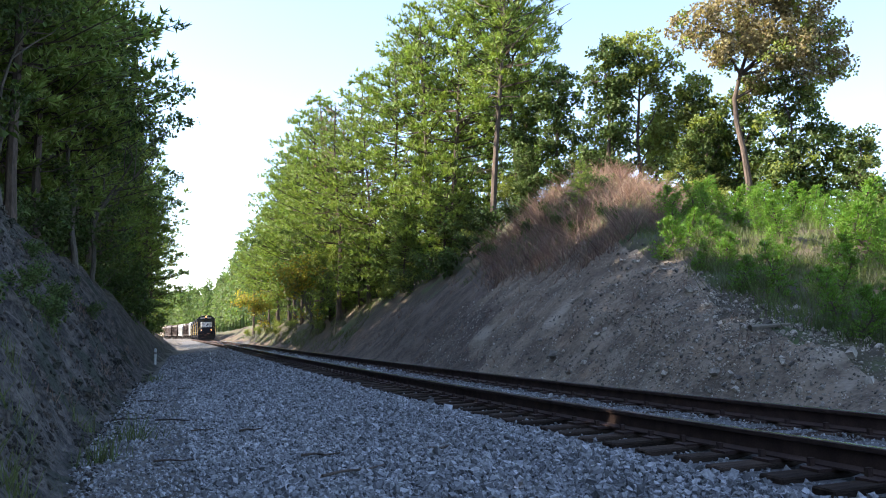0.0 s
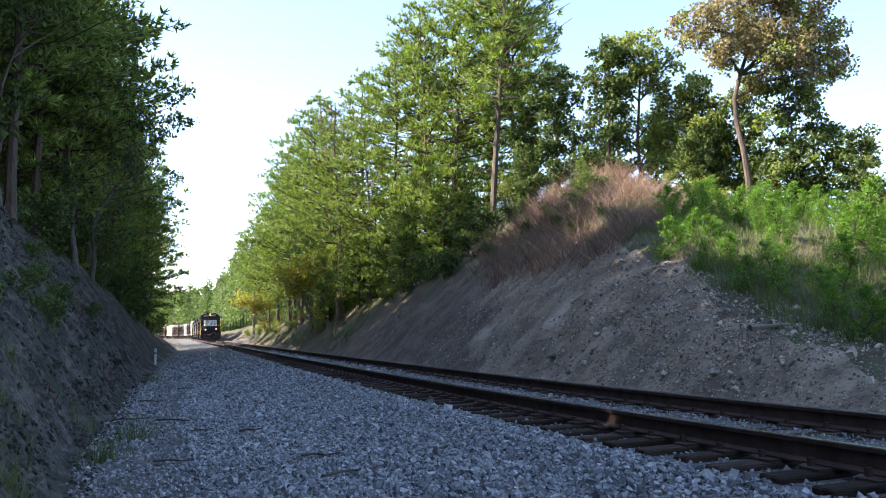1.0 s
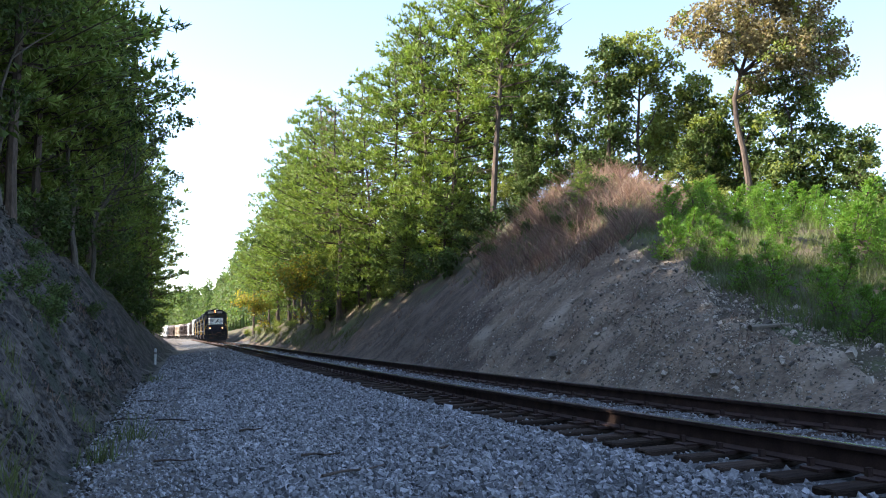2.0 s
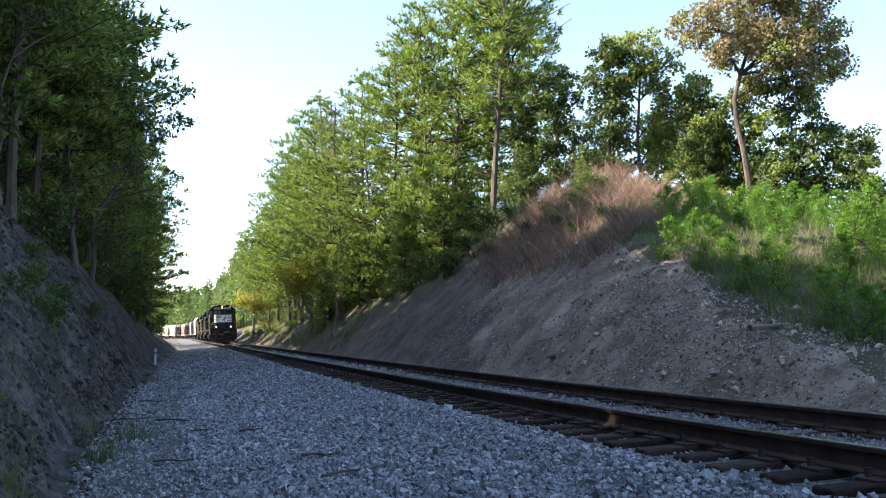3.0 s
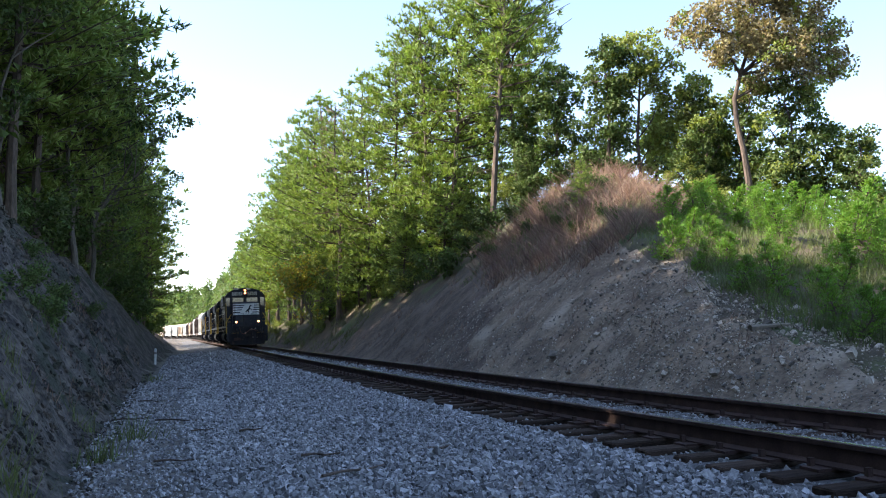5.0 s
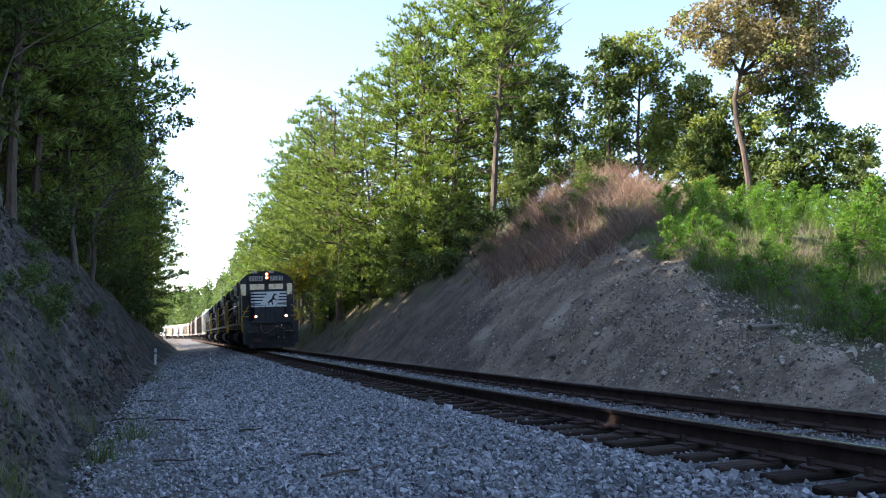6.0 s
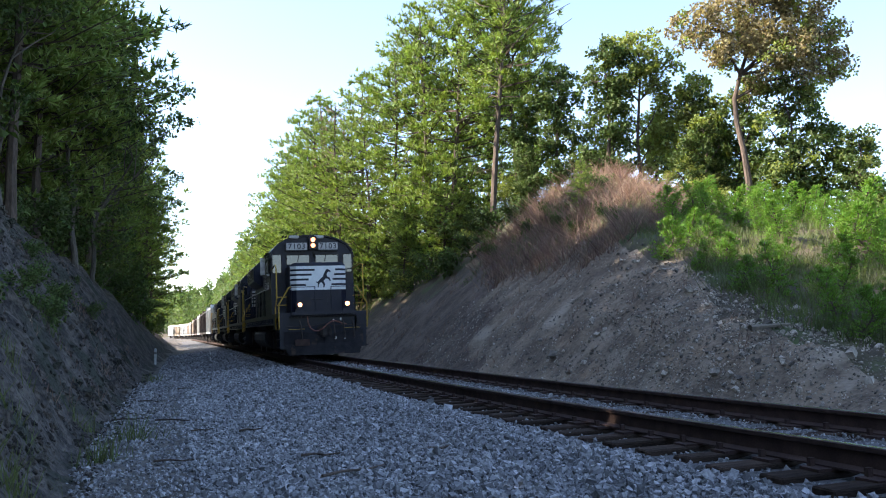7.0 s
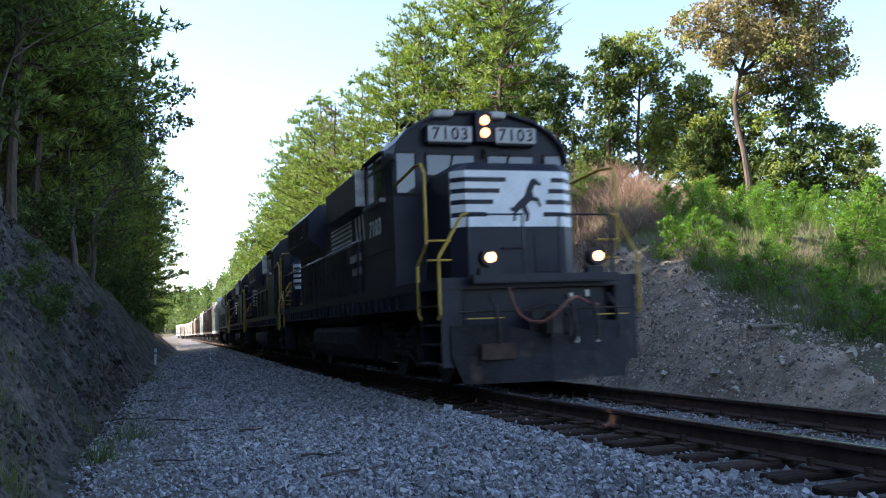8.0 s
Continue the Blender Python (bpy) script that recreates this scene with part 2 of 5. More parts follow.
# ---- mesh helpers ----
def mesh_of(name, verts, faces, materials, index=None, smooth=False):
    """A mesh from arrays: verts (n, 3), faces (m, 3 or 4)."""
    verts, faces = np.asarray(verts, np.float32), np.asarray(faces, np.int32)
    me = bpy.data.meshes.new(name)
    n, k = faces.shape
    me.vertices.add(len(verts))
    me.vertices.foreach_set("co", verts.ravel())
    me.loops.add(n * k)
    me.loops.foreach_set("vertex_index", faces.ravel())
    me.polygons.add(n)
    me.polygons.foreach_set("loop_start", np.arange(0, n * k, k, dtype=np.int32))
    for m in materials:
        me.materials.append(m)
    if index is not None:
        me.polygons.foreach_set("material_index", np.asarray(index, np.int32))
    me.polygons.foreach_set("use_smooth", np.full(n, smooth))
    me.update(calc_edges=True)
    return me


def child(name, me, parent, label=""):
    ob = new(name, me)
    ob.parent = parent
    return tagged(ob, label)


# ---- ground: one sheet to the horizon ----
def ticks(*runs):
    """Grid lines: (start, end, step) runs joined."""
    return np.unique(np.concatenate([np.arange(a, b, d) for a, b, d in runs]).round(4))


def ground_sheet():
    gx = ticks((-3000, -600, 400), (-600, -160, 40), (-160, -60, 8), (-60, -24, 1.5), (-24, -10, 0.5), (-10, 14, 0.22), (14, 30, 0.7), (30, 60, 2.5), (60, 200, 14), (200, 600, 60), (600, 3001, 400))
    gy = ticks((-600, -60, 90), (-60, -6, 6), (-6, 3, 1), (3, 42, 0.22), (42, 75, 0.6), (75, 140, 1.6), (140, 330, 5), (330, 700, 30), (700, 4000, 300))
    xx, yy = np.meshgrid(gx, gy)
    s, b = along(xx, yy)
    z = ground(s, b)
    # far hills
    r = np.hypot(xx.ravel(), yy.ravel())
    z = z + np.clip((r - 380) / 500, 0, 1.2) * 26 * (1 + 0.5 * wave(xx.ravel() / 160, yy.ravel() / 160, 31))
    nx, ny = len(gx), len(gy)
    i = (np.arange(ny - 1)[:, None] * nx + np.arange(nx - 1)).ravel()
    faces = np.stack([i, i + 1, i + nx + 1, i + nx], 1)
    sc, bc = s[faces].mean(1), b[faces].mean(1)
    jit = 0.5 * wave(sc * 1.3, bc * 1.3, 17)
    rim = np.interp(sc, [-20, 2, 9.5, 13, 20, 27, 33, 38, 44, 51, 68, 260], [2.9, 3.1, 4.0, 4.9, 6.5, 8.0, 8.8, 6.6, 5.0, 4.4, 4.2, 4.0])
    rim = np.where(sc > 55, np.clip(rim - (sc - 55) * 0.1, 3.5, None), rim)
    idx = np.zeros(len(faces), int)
    idx[bc < -4.7 + 0.5 * jit] = 5
    idx[bc > 2.9 + 0.4 * jit] = 1
    # farther bank takes the earth coloured darker for tree shade
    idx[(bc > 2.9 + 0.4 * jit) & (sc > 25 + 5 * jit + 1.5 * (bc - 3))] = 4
    idx[bc > rim + 0.9 * jit] = 3
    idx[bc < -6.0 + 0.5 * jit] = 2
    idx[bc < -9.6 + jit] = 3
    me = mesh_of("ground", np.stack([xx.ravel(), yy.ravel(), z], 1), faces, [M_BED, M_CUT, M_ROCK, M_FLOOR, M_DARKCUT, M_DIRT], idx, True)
    return tagged(new("ground", me), "gravel track bed between earth and rock cut banks", "ground", kind="structure")


ground_sheet()


# ---- railway track ----
def sweep(name, profile, s_list, b0, materials, index=None, lean=True):
    """Profile points (b, z) swept along the track at offset b0."""
    n = len(profile)
    verts = [place(s, b0 + pb, pz, lean) for s in s_list for pb, pz in profile]
    faces = [[i * n + j, i * n + (j + 1) % n, (i + 1) * n + (j + 1) % n, (i + 1) * n + j] for i in range(len(s_list) - 1) for j in range(n)]
    idx = None if index is None else [index[j] for _ in range(len(s_list) - 1) for j in range(n)]
    return mesh_of(name, verts, faces, materials, idx, False)


RAIL_PROFILE = [(-0.075, -0.172), (0.075, -0.172), (0.075, -0.160), (0.016, -0.140), (0.010, -0.045), (0.037, -0.035), (0.037, -0.006), (0.028, 0.0), (-0.028, 0.0), (-0.037, -0.006), (-0.037, -0.035), (-0.010, -0.045), (-0.016, -0.140), (-0.075, -0.160)]
track = tagged(new("railway_track"), "single railway track of rusted rails on dark timber sleepers", "track", kind="structure")
_ss = np.concatenate([np.arange(-15, 60, 0.8), np.arange(60, 520, 4)])
for side in (-1, 1):
    child("rail", sweep("rail", RAIL_PROFILE, _ss, side * 0.7555, [M_RAIL, M_SHINE], [0, 0, 0, 0, 0, 0, 0, 1, 0, 0, 0, 0, 0, 0]), track, "rusted steel rail with polished running surface")


def box_arrays(cx, cy, cz, sx, sy, sz):
    v = np.array([(x, y, z) for z in (-1, 1) for y in (-1, 1) for x in (-1, 1)], float) * (sx / 2, sy / 2, sz / 2) + (cx, cy, cz)
    f = np.array([(0, 2, 3, 1), (4, 5, 7, 6), (0, 1, 5, 4), (2, 6, 7, 3), (0, 4, 6, 2), (1, 3, 7, 5)])
    return v, f


def tie_mesh(seed):
    rnd = random.Random(seed)
    bm = bmesh.new()
    bmesh.ops.create_cube(bm, size=1)
    for v in bm.verts:
        v.co = Vector((v.co.x * 2.6 + rnd.uniform(-0.02, 0.02), v.co.y * 0.225 + rnd.uniform(-0.008, 0.008), v.co.z * 0.17 + rnd.uniform(-0.006, 0.006)))
    bmesh.ops.bevel(bm, geom=bm.edges[:], offset=0.012, segments=1, affect="EDGES")
    me = bpy.data.meshes.new("sleeper")
    bm.to_mesh(me)
    bm.free()
    me.materials.append(M_TIE)
    return me


def track_pose(s, b=0.0, z=0.0, tilt=True):
    """Pose at s with local x across the track (to its right), y away from the camera, z up."""
    ph = float(np.interp(s, S_TAB, PH_TAB))
    m = Matrix.Translation(place(s, b, z)) @ Matrix.Rotation(ph, 4, "Z")
    return m @ Matrix.Rotation(-LEAN, 4, "Y") if tilt else m


_ties = [tie_mesh(i) for i in range(6)]
_rnd = random.Random(4)
for i in range(300):
    s = -6 + i * 0.53
    ob = child("sleeper", _ties[i % 6], track)
    ob.matrix_world = track_pose(s + _rnd.uniform(-0.03, 0.03), _rnd.uniform(-0.04, 0.04), -0.277 + _rnd.uniform(-0.008, 0.004)) @ Matrix.Rotation(_rnd.uniform(-0.02, 0.02), 4, "Z")
_v, _f = [], []
for i in range(300, 700):
    v, f = box_arrays(0, 0, 0, 2.6, 0.225, 0.17)
    m = track_pose(-6 + i * 0.53, 0, -0.277)
    _f.append(f + 8 * len(_v))
    _v.append(np.array([m @ Vector(p) for p in v]))
tagged(child("far_sleepers", mesh_of("far_sleepers", np.concatenate(_v), np.concatenate(_f), [M_TIE]), track), kind="stuff")


# ---- ballast ----
def stones(name, areas, material, seed, label, category):
    """Loose broken stones: areas of (s0, s1, b0, b1, per square metre, size)."""
    rng = np.random.default_rng(seed)
    vs, fs, count = [], [], 0
    block = np.array([(x, y, z) for z in (-1, 1) for y in (-1, 1) for x in (-1, 1)], float) * 0.62
    block_faces = np.array([(0, 2, 3), (0, 3, 1), (4, 5, 7), (4, 7, 6), (0, 1, 5), (0, 5, 4), (2, 6, 7), (2, 7, 3), (0, 4, 6), (0, 6, 2), (1, 3, 7), (1, 7, 5)])
    chip = np.array([(1, 0, 0), (-1, 0, 0), (0, 1, 0), (0, -1, 0), (0, 0, 1), (0, 0, -1)], float)
    chip_faces = np.array([(0, 2, 4), (2, 1, 4), (1, 3, 4), (3, 0, 4), (2, 0, 5), (1, 2, 5), (3, 1, 5), (0, 3, 5)])
    for s0, s1, b0, b1, per, size in areas:
        n = int((s1 - s0) * (b1 - b0) * per)
        core, tri = (block, block_faces) if s0 < 9 and size > 0.042 else (chip, chip_faces)
        k = len(core)
        s, b = rng.uniform(s0, s1, n), rng.uniform(b0, b1, n)
        ph = np.interp(s, S_TAB, PH_TAB)
        base = np.stack([np.interp(s, S_TAB, X_TAB) + b * np.cos(ph), np.interp(s, S_TAB, Y_TAB) + b * np.sin(ph), ground(s, b)], 1)
        r = size * 0.5 * rng.lognormal(0, 0.32, n)
        base[:, 2] += r * rng.uniform(-0.15, 0.5, n)
        v = core[None] * rng.uniform(0.75, 1.15, (n, k, 1)) + rng.normal(0, 0.14, (n, k, 3))
        v = v * rng.uniform(0.75, 1.15, (n, 1, 3)) * r[:, None, None]
        q = rng.normal(size=(n, 4))
        q /= np.linalg.norm(q, axis=1, keepdims=True)
        w, x, y, z = q.T
        R = np.stack([1 - 2 * (y * y + z * z), 2 * (x * y - w * z), 2 * (x * z + w * y), 2 * (x * y + w * z), 1 - 2 * (x * x + z * z), 2 * (y * z - w * x), 2 * (x * z - w * y), 2 * (y * z + w * x), 1 - 2 * (x * x + y * y)], 1).reshape(n, 3, 3)
        v = np.einsum("nij,nkj->nki", R, v) + base[:, None]
        vs.append(v.reshape(-1, 3))
        fs.append((tri[None] + count + k * np.arange(n)[:, None, None]).reshape(-1, 3))
        count += k * n
    return tagged(new(name, mesh_of(name, np.concatenate(vs), np.concatenate(fs), [material])), label, category, kind="stuff")


stones("ballast", [(3.0, 9, -4.8, -1.35, 880, 0.046), (9, 12, -4.8, -1.3, 850, 0.046), (12, 18, -4.8, -1.3, 620, 0.05), (18, 30, -4.8, -1.3, 330, 0.06), (30, 70, -5.6, -1.3, 60, 0.09), (3.0, 9, -6.1, -4.8, 420, 0.038), (9, 12, -6.1, -4.8, 330, 0.04), (12, 30, -6.1, -4.8, 160, 0.052), (3, 22, -0.66, 0.66, 300, 0.028), (3, 22, -1.35, -0.9, 150, 0.04), (22, 55, -0.66, 0.66, 50, 0.06), (3, 26, 0.9, 2.8, 90, 0.045)], M_BALLAST, 5, "grey crushed stone ballast spread beside the track", "gravel")
stones("bank_rubble", [(8, 17, 3.1, 5.6, 260, 0.035), (11, 20, 3.3, 6.2, 110, 0.045), (8, 22, 3.1, 6.4, 9, 0.10), (20, 32, 3.1, 7.0, 50, 0.05)], M_RUBBLE, 6, "pale broken shale lying on the cut bank", "rubble")
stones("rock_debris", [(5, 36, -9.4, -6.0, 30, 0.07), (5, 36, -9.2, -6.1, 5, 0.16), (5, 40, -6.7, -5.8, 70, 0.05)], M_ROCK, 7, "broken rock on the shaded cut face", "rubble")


def track_hardware():
    """Tie plates and spikes under the near rails."""
    rnd = random.Random(8)
    for i in range(int(36 / 0.53)):
        s = -6 + (i + 16) * 0.53
        for b in (-0.7555, 0.7555):
            ob = child("tie_plate", PLATE, track)
            ob.matrix_world = track_pose(s, b + rnd.uniform(-0.01, 0.01), -0.184)
            for dx, dy in ((-0.11, 0.06), (0.11, -0.06)):
                sp = child("spike", SPIKE, track)
                sp.matrix_world = track_pose(s + dy, b + dx, -0.155 + rnd.uniform(0, 0.015))


_v, _f = box_arrays(0, 0, 0, 0.36, 0.19, 0.022)
PLATE = mesh_of("tie_plate", _v, _f, [M_RAIL])
_v, _f = box_arrays(0, 0, 0, 0.04, 0.035, 0.06)
SPIKE = mesh_of("spike", _v, _f, [M_RAIL])
track_hardware()


# ---- trees ----
class Soup:
    """Collects tubes and loose triangles into one mesh."""

    def __init__(self):
        self.v, self.f, self.n = [], [], 0

    def tube(self, pts, radii, sides=6):
        pts = [Vector(p) for p in pts]
        ring = []
        for i, p in enumerate(pts):
            d = (pts[min(i + 1, len(pts) - 1)] - pts[max(i - 1, 0)]).normalized()
            a = d.orthogonal().normalized()
            c = d.cross(a)
            for k in range(sides):
                t = 2 * math.pi * k / sides
                ring.append(p + (a * math.cos(t) + c * math.sin(t)) * radii[i])
        f = []
        for i in range(len(pts) - 1):
            for k in range(sides):
                a, b2 = i * sides + k, i * sides + (k + 1) % sides
                f += [(a, b2, b2 + sides), (a, b2 + sides, a + sides)]
        self.v.append(np.array(ring))
        self.f.append(np.array(f) + self.n)
        self.n += len(ring)

    def blades(self, root, tip, width, rng):
        """Thin triangles from root to tip (arrays), about width wide."""
        d = tip - root
        side = np.cross(d, rng.normal(size=d.shape))
        side *= (width / (np.linalg.norm(side, axis=1) + 1e-9))[:, None] * 0.5
        n = len(root)
        v = np.stack([root - side, root + side, tip], 1).reshape(-1, 3)
        self.v.append(v)
        self.f.append(np.arange(3 * n).reshape(-1, 3) + self.n)
        self.n += 3 * n

    def leaves(self, at, size, rng, droop=0.2):
        """Folded diamond leaves, two triangles each."""
        n = len(at)
        d = rng.normal(size=(n, 3))
        d[:, 2] -= droop
        d /= np.linalg.norm(d, axis=1, keepdims=True)
        side = np.cross(d, rng.normal(size=(n, 3)))
        side /= np.linalg.norm(side, axis=1, keepdims=True) + 1e-9
        nor = np.cross(d, side)
        L = (size * rng.uniform(0.6, 1.3, n))[:, None]
        a, c = at, at + d * L
        m = at + d * L * 0.45
        l, r = m + side * L * 0.36 + nor * L * 0.12, m - side * L * 0.36 + nor * L * 0.12
        v = np.stack([a, l, c, r], 1).reshape(-1, 3)
        i = 4 * np.arange(n)[:, None] + self.n
        self.v.append(v)
        self.f.append(np.concatenate([i + [0, 1, 2], i + [0, 2, 3]]))
        self.n += 4 * n

    def mesh(self, name, material):
        return mesh_of(name, np.concatenate(self.v), np.concatenate(self.f), [material])


def thing_of(name, label, category, group, parts):
    root = tagged(new(name), label, category, group)
    for pname, me, plabel in parts:
        child(pname, me, root, plabel)
    return root


def tuft_points(rng, axis, n, length, spread):
    """Root and tip arrays of a needle spray round unit axis vectors (k, 3): n needles each."""
    k = len(axis)
    d = np.repeat(axis, n, 0) + rng.normal(size=(k * n, 3)) * spread
    d /= np.linalg.norm(d, axis=1, keepdims=True)
    return d * (length * rng.uniform(0.6, 1.15, k * n))[:, None]


def pine_tree(seed, height, clear, reach, tufts, needles=M_NEEDLE, lean=0.0, radius=None, group="pines beside the track", label="tall pine with a bare lower trunk and ragged green crown", needle=0.24, droop=0.0, per=6, name="pine_tree", wide=0.23, dome=2.2, step=1):
    """height, share of clear trunk, longest branch, tufts in all."""
    rnd, rng = random.Random(seed), np.random.default_rng(seed)
    wood, crown = Soup(), Soup()
    radius = radius or height * 0.0105
    bx, by = rnd.uniform(-1, 1) * 0.25 + lean, rnd.uniform(-1, 1) * 0.25
    def axis(h):
        u = h / height
        return Vector((bx * u * u * 2 + 0.14 * math.sin(u * 7 + seed), by * u * 2 + 0.12 * math.sin(u * 5 + seed * 2), h))
    hs = [height * i / 9 for i in range(10)]
    wood.tube([axis(h) - Vector((0, 0, 0.4 if h == 0 else 0)) for h in hs], [radius * (1.25 if h == 0 else 1) * (1 - 0.9 * h / height) + 0.012 for h in hs], 7)
    branches = []
    h = height * clear
    while h < height * 0.985:
        u = (h / height - clear) / (1 - clear)
        for _ in range(rnd.choice((3, 4, 4, 5))):
            env = (0.45 + 0.55 * min(1, u / 0.3)) * max(0, 1 - max(0, u) ** dome) ** 0.7 + 0.07
            L = reach * env * rnd.uniform(0.55, 1.15)
            az = rnd.uniform(0, 6.283)
            up = 0.05 + 0.55 * u - droop + rnd.uniform(-0.15, 0.15)
            d = Vector((math.cos(az), math.sin(az), up)).normalized()
            p0 = axis(h)
            mid = p0 + d * L * 0.5 + Vector((0, 0, -0.04 * L))
            end = p0 + d * L + Vector((rnd.uniform(-0.2, 0.2) * L, rnd.uniform(-0.2, 0.2) * L, 0.10 * L))
            r = 0.010 + 0.014 * L
            if len(branches) % step == 0:
                wood.tube([p0, mid, end], [r, r * 0.6, r * 0.2], 3)
            branches.append((p0, mid, end, L))
        h += height * rnd.uniform(0.022, 0.04)
    for _ in range(int(8 * clear * 3)):  # dead stubs on the clear trunk
        hh = rnd.uniform(height * clear * 0.4, height * clear)
        az = rnd.uniform(0, 6.283)
        d = Vector((math.cos(az), math.sin(az), rnd.uniform(-0.2, 0.2)))
        wood.tube([axis(hh), axis(hh) + d * rnd.uniform(0.4, reach * 0.5)], [0.016, 0.004], 3)
    total = sum(b[3] for b in branches)
    P, A = [], []
    for p0, mid, end, L in branches:
        k = max(3, int(round(tufts * L / total)))
        pads = []
        for c in range(max(2, int(L * 1.7))):
            t = 1 - rnd.random() ** 1.2 * 0.72
            q = (p0.lerp(mid, t * 2) if t < 0.5 else mid.lerp(end, t * 2 - 1))
            pads.append(q + Vector((rnd.gauss(0, 1), rnd.gauss(0, 1), rnd.gauss(0, 0.3))) * 0.12 * L * (1.2 - 0.8 * t))
        for _ in range(k):
            off = Vector((rnd.gauss(0, 1), rnd.gauss(0, 1), rnd.gauss(0, 0.4))) * (0.055 * L + 0.05 * min(1, L))
            P.append(rnd.choice(pads) + off)
            a = (end - p0).normalized() * 0.8 + off.normalized() * 0.6 + Vector((0, 0, 0.45))
            A.append(a.normalized())
    P, A = np.array(P), np.array(A)
    tips = tuft_points(rng, A, per, needle, 0.55)
    root = np.repeat(P, per, 0)
    crown.blades(root, root + tips, np.full(len(root), needle * wide), rng)
    return thing_of(name, label, "tree", group, [("trunk", wood.mesh("trunk", M_BARK), ""), ("crown", crown.mesh("crown", needles), "")])


def leafy_tree(seed, height, fork, spread, leaves, leaf_mat=M_LEAF, bark=M_GREYBARK, size=0.17, group="broadleaf trees on the hill", label="green broadleaf tree with an open branching crown", name="broadleaf_tree", radius=None, extra=None, extra_share=0.0, clump=0.55, lean=0.0, deep=4):
    rnd, rng = random.Random(seed), np.random.default_rng(seed)
    wood, crown, other = Soup(), Soup(), Soup()
    radius = radius or height * 0.013
    tips = []

    def limb(p, d, L, r, depth):
        n = 4 if depth < 2 else 3
        pts, rad = [p], [r]
        for i in range(n):
            d = (d + Vector((rnd.gauss(0, 0.16), rnd.gauss(0, 0.16), rnd.gauss(0.04, 0.1)))).normalized()
            pts.append(pts[-1] + d * L / n)
            rad.append(r * (1 - 0.6 * (i + 1) / n))
        wood.tube(pts, rad, 6 if depth < 2 else 3)
        if depth >= min(2, deep - 1):
            for q in pts[2:]:
                tips.append(q)
        if depth < deep:
            for _ in range(3 if depth < 3 else 2):
                k = rnd.randint(2, n)
                az = rnd.uniform(0, 6.283)
                out = Vector((math.cos(az), math.sin(az), rnd.uniform(-0.1, 0.7))) * spread
                limb(pts[k], (d + out).normalized(), L * rnd.uniform(0.5, 0.78), rad[k] * 0.75, depth + 1)

    n = 6
    stem = [Vector((lean * (i / n) ** 2 + 0.1 * math.sin(i + seed), 0.1 * math.cos(i * 1.3 + seed), height * fork * i / n - (0.4 if i == 0 else 0))) for i in range(n + 1)]
    wood.tube(stem, [radius * (1.2 if i == 0 else 1 - 0.35 * i / n) for i in range(n + 1)], 8)
    for j in range(rnd.choice((4, 5))):
        az = rnd.uniform(0, 6.283)
        limb(stem[-1 - (j % 2)], Vector((math.cos(az) * spread * 0.8, math.sin(az) * spread * 0.8, 1)).normalized(), height * (1 - fork) * rnd.uniform(0.38, 0.52), radius * 0.55, 0)
    for _ in range(3):
        q = stem[rnd.randint(3, n - 1)]
        az = rnd.uniform(0, 6.283)
        limb(q, Vector((math.cos(az), math.sin(az), 0.35)).normalized(), height * 0.14, radius * 0.25, 2)
    T = np.array(tips)
    T = T[rng.random(len(T)) < 0.8]  # gaps
    ball = rng.normal(size=(leaves, 3))
    ball *= rng.random((leaves, 1)) ** 0.45 / np.linalg.norm(ball, axis=1, keepdims=True)
    at = T[rng.integers(0, len(T), leaves)] + ball * clump * np.array([1, 1, 0.75])
    pick = rng.random(leaves) < extra_share
    crown.leaves(at[~pick], size, rng)
    parts = [("trunk", wood.mesh("trunk", bark), ""), ("crown", crown.mesh("crown", leaf_mat), "")]
    if extra and pick.any():
        other.leaves(at[pick], size, rng)
        parts.append(("turning_leaves", other.mesh("turning_leaves", extra), ""))
    return thing_of(name, label, "tree", group, parts)


def plant(ob, spots):
    """Set a tree at the first (s, b, scale) of spots and copies at the rest."""
    rnd = random.Random(len(spots) * 7 + int(abs(spots[0][0]) * 10))
    for i, (s, b, k, *set_turn) in enumerate(spots):
        turn = set_turn[0] if set_turn else rnd.uniform(0, 360)
        m = Matrix.Translation(on_ground(s, b, 0.05)) @ pose(0, 0, 0, rnd.uniform(-2, 2), rnd.uniform(-2, 2), turn) @ Matrix.Scale(k, 4)
        if i == 0:
            ob.matrix_world = m
        else:
            copy_thing(ob, m)


def scatter(seed, s0, s1, b0, b1, n, k0, k1, gap=2.2):
    rnd, out = random.Random(seed), []
    for _ in range(n * 30):
        s, b = rnd.uniform(s0, s1), rnd.uniform(b0, b1)
        if all((s - a) ** 2 + (b - c) ** 2 > gap * gap for a, c, _ in out):
            out.append((s, b, rnd.uniform(k0, k1)))
        if len(out) == n:
            break
    return out



LEFT = "shaded pines above the rock cut"
_l = scatter(1, 27, 100, -15, -9.2, 24, 0.85, 1.1, 2.5)
plant(pine_tree(11, 17.5, 0.26, 4.2, 1850, group=LEFT, label="tall shaded pine above the rock cut", needle=0.37, per=5, wide=0.33), [(108, -9.8, 0.95), (119, -9.4, 0.9), (30, -9.8, 1.0), (53, -9.9, 1.05), (72, -10.2, 1.0), (48, -10.2, 1.1), (43, -11.0, 1.1)] + _l[0::4])
plant(pine_tree(12, 16.5, 0.12, 4.2, 1900, group=LEFT, label="dense shaded pine above the rock cut", needle=0.37, per=5, wide=0.33), [(46, -9.8, 1.0), (60, -9.8, 0.95), (41, -10.2, 0.9), (14, -10.8, 0.88), (18, -10.8, 0.9), (22, -11.2, 0.9)] + _l[1::4])
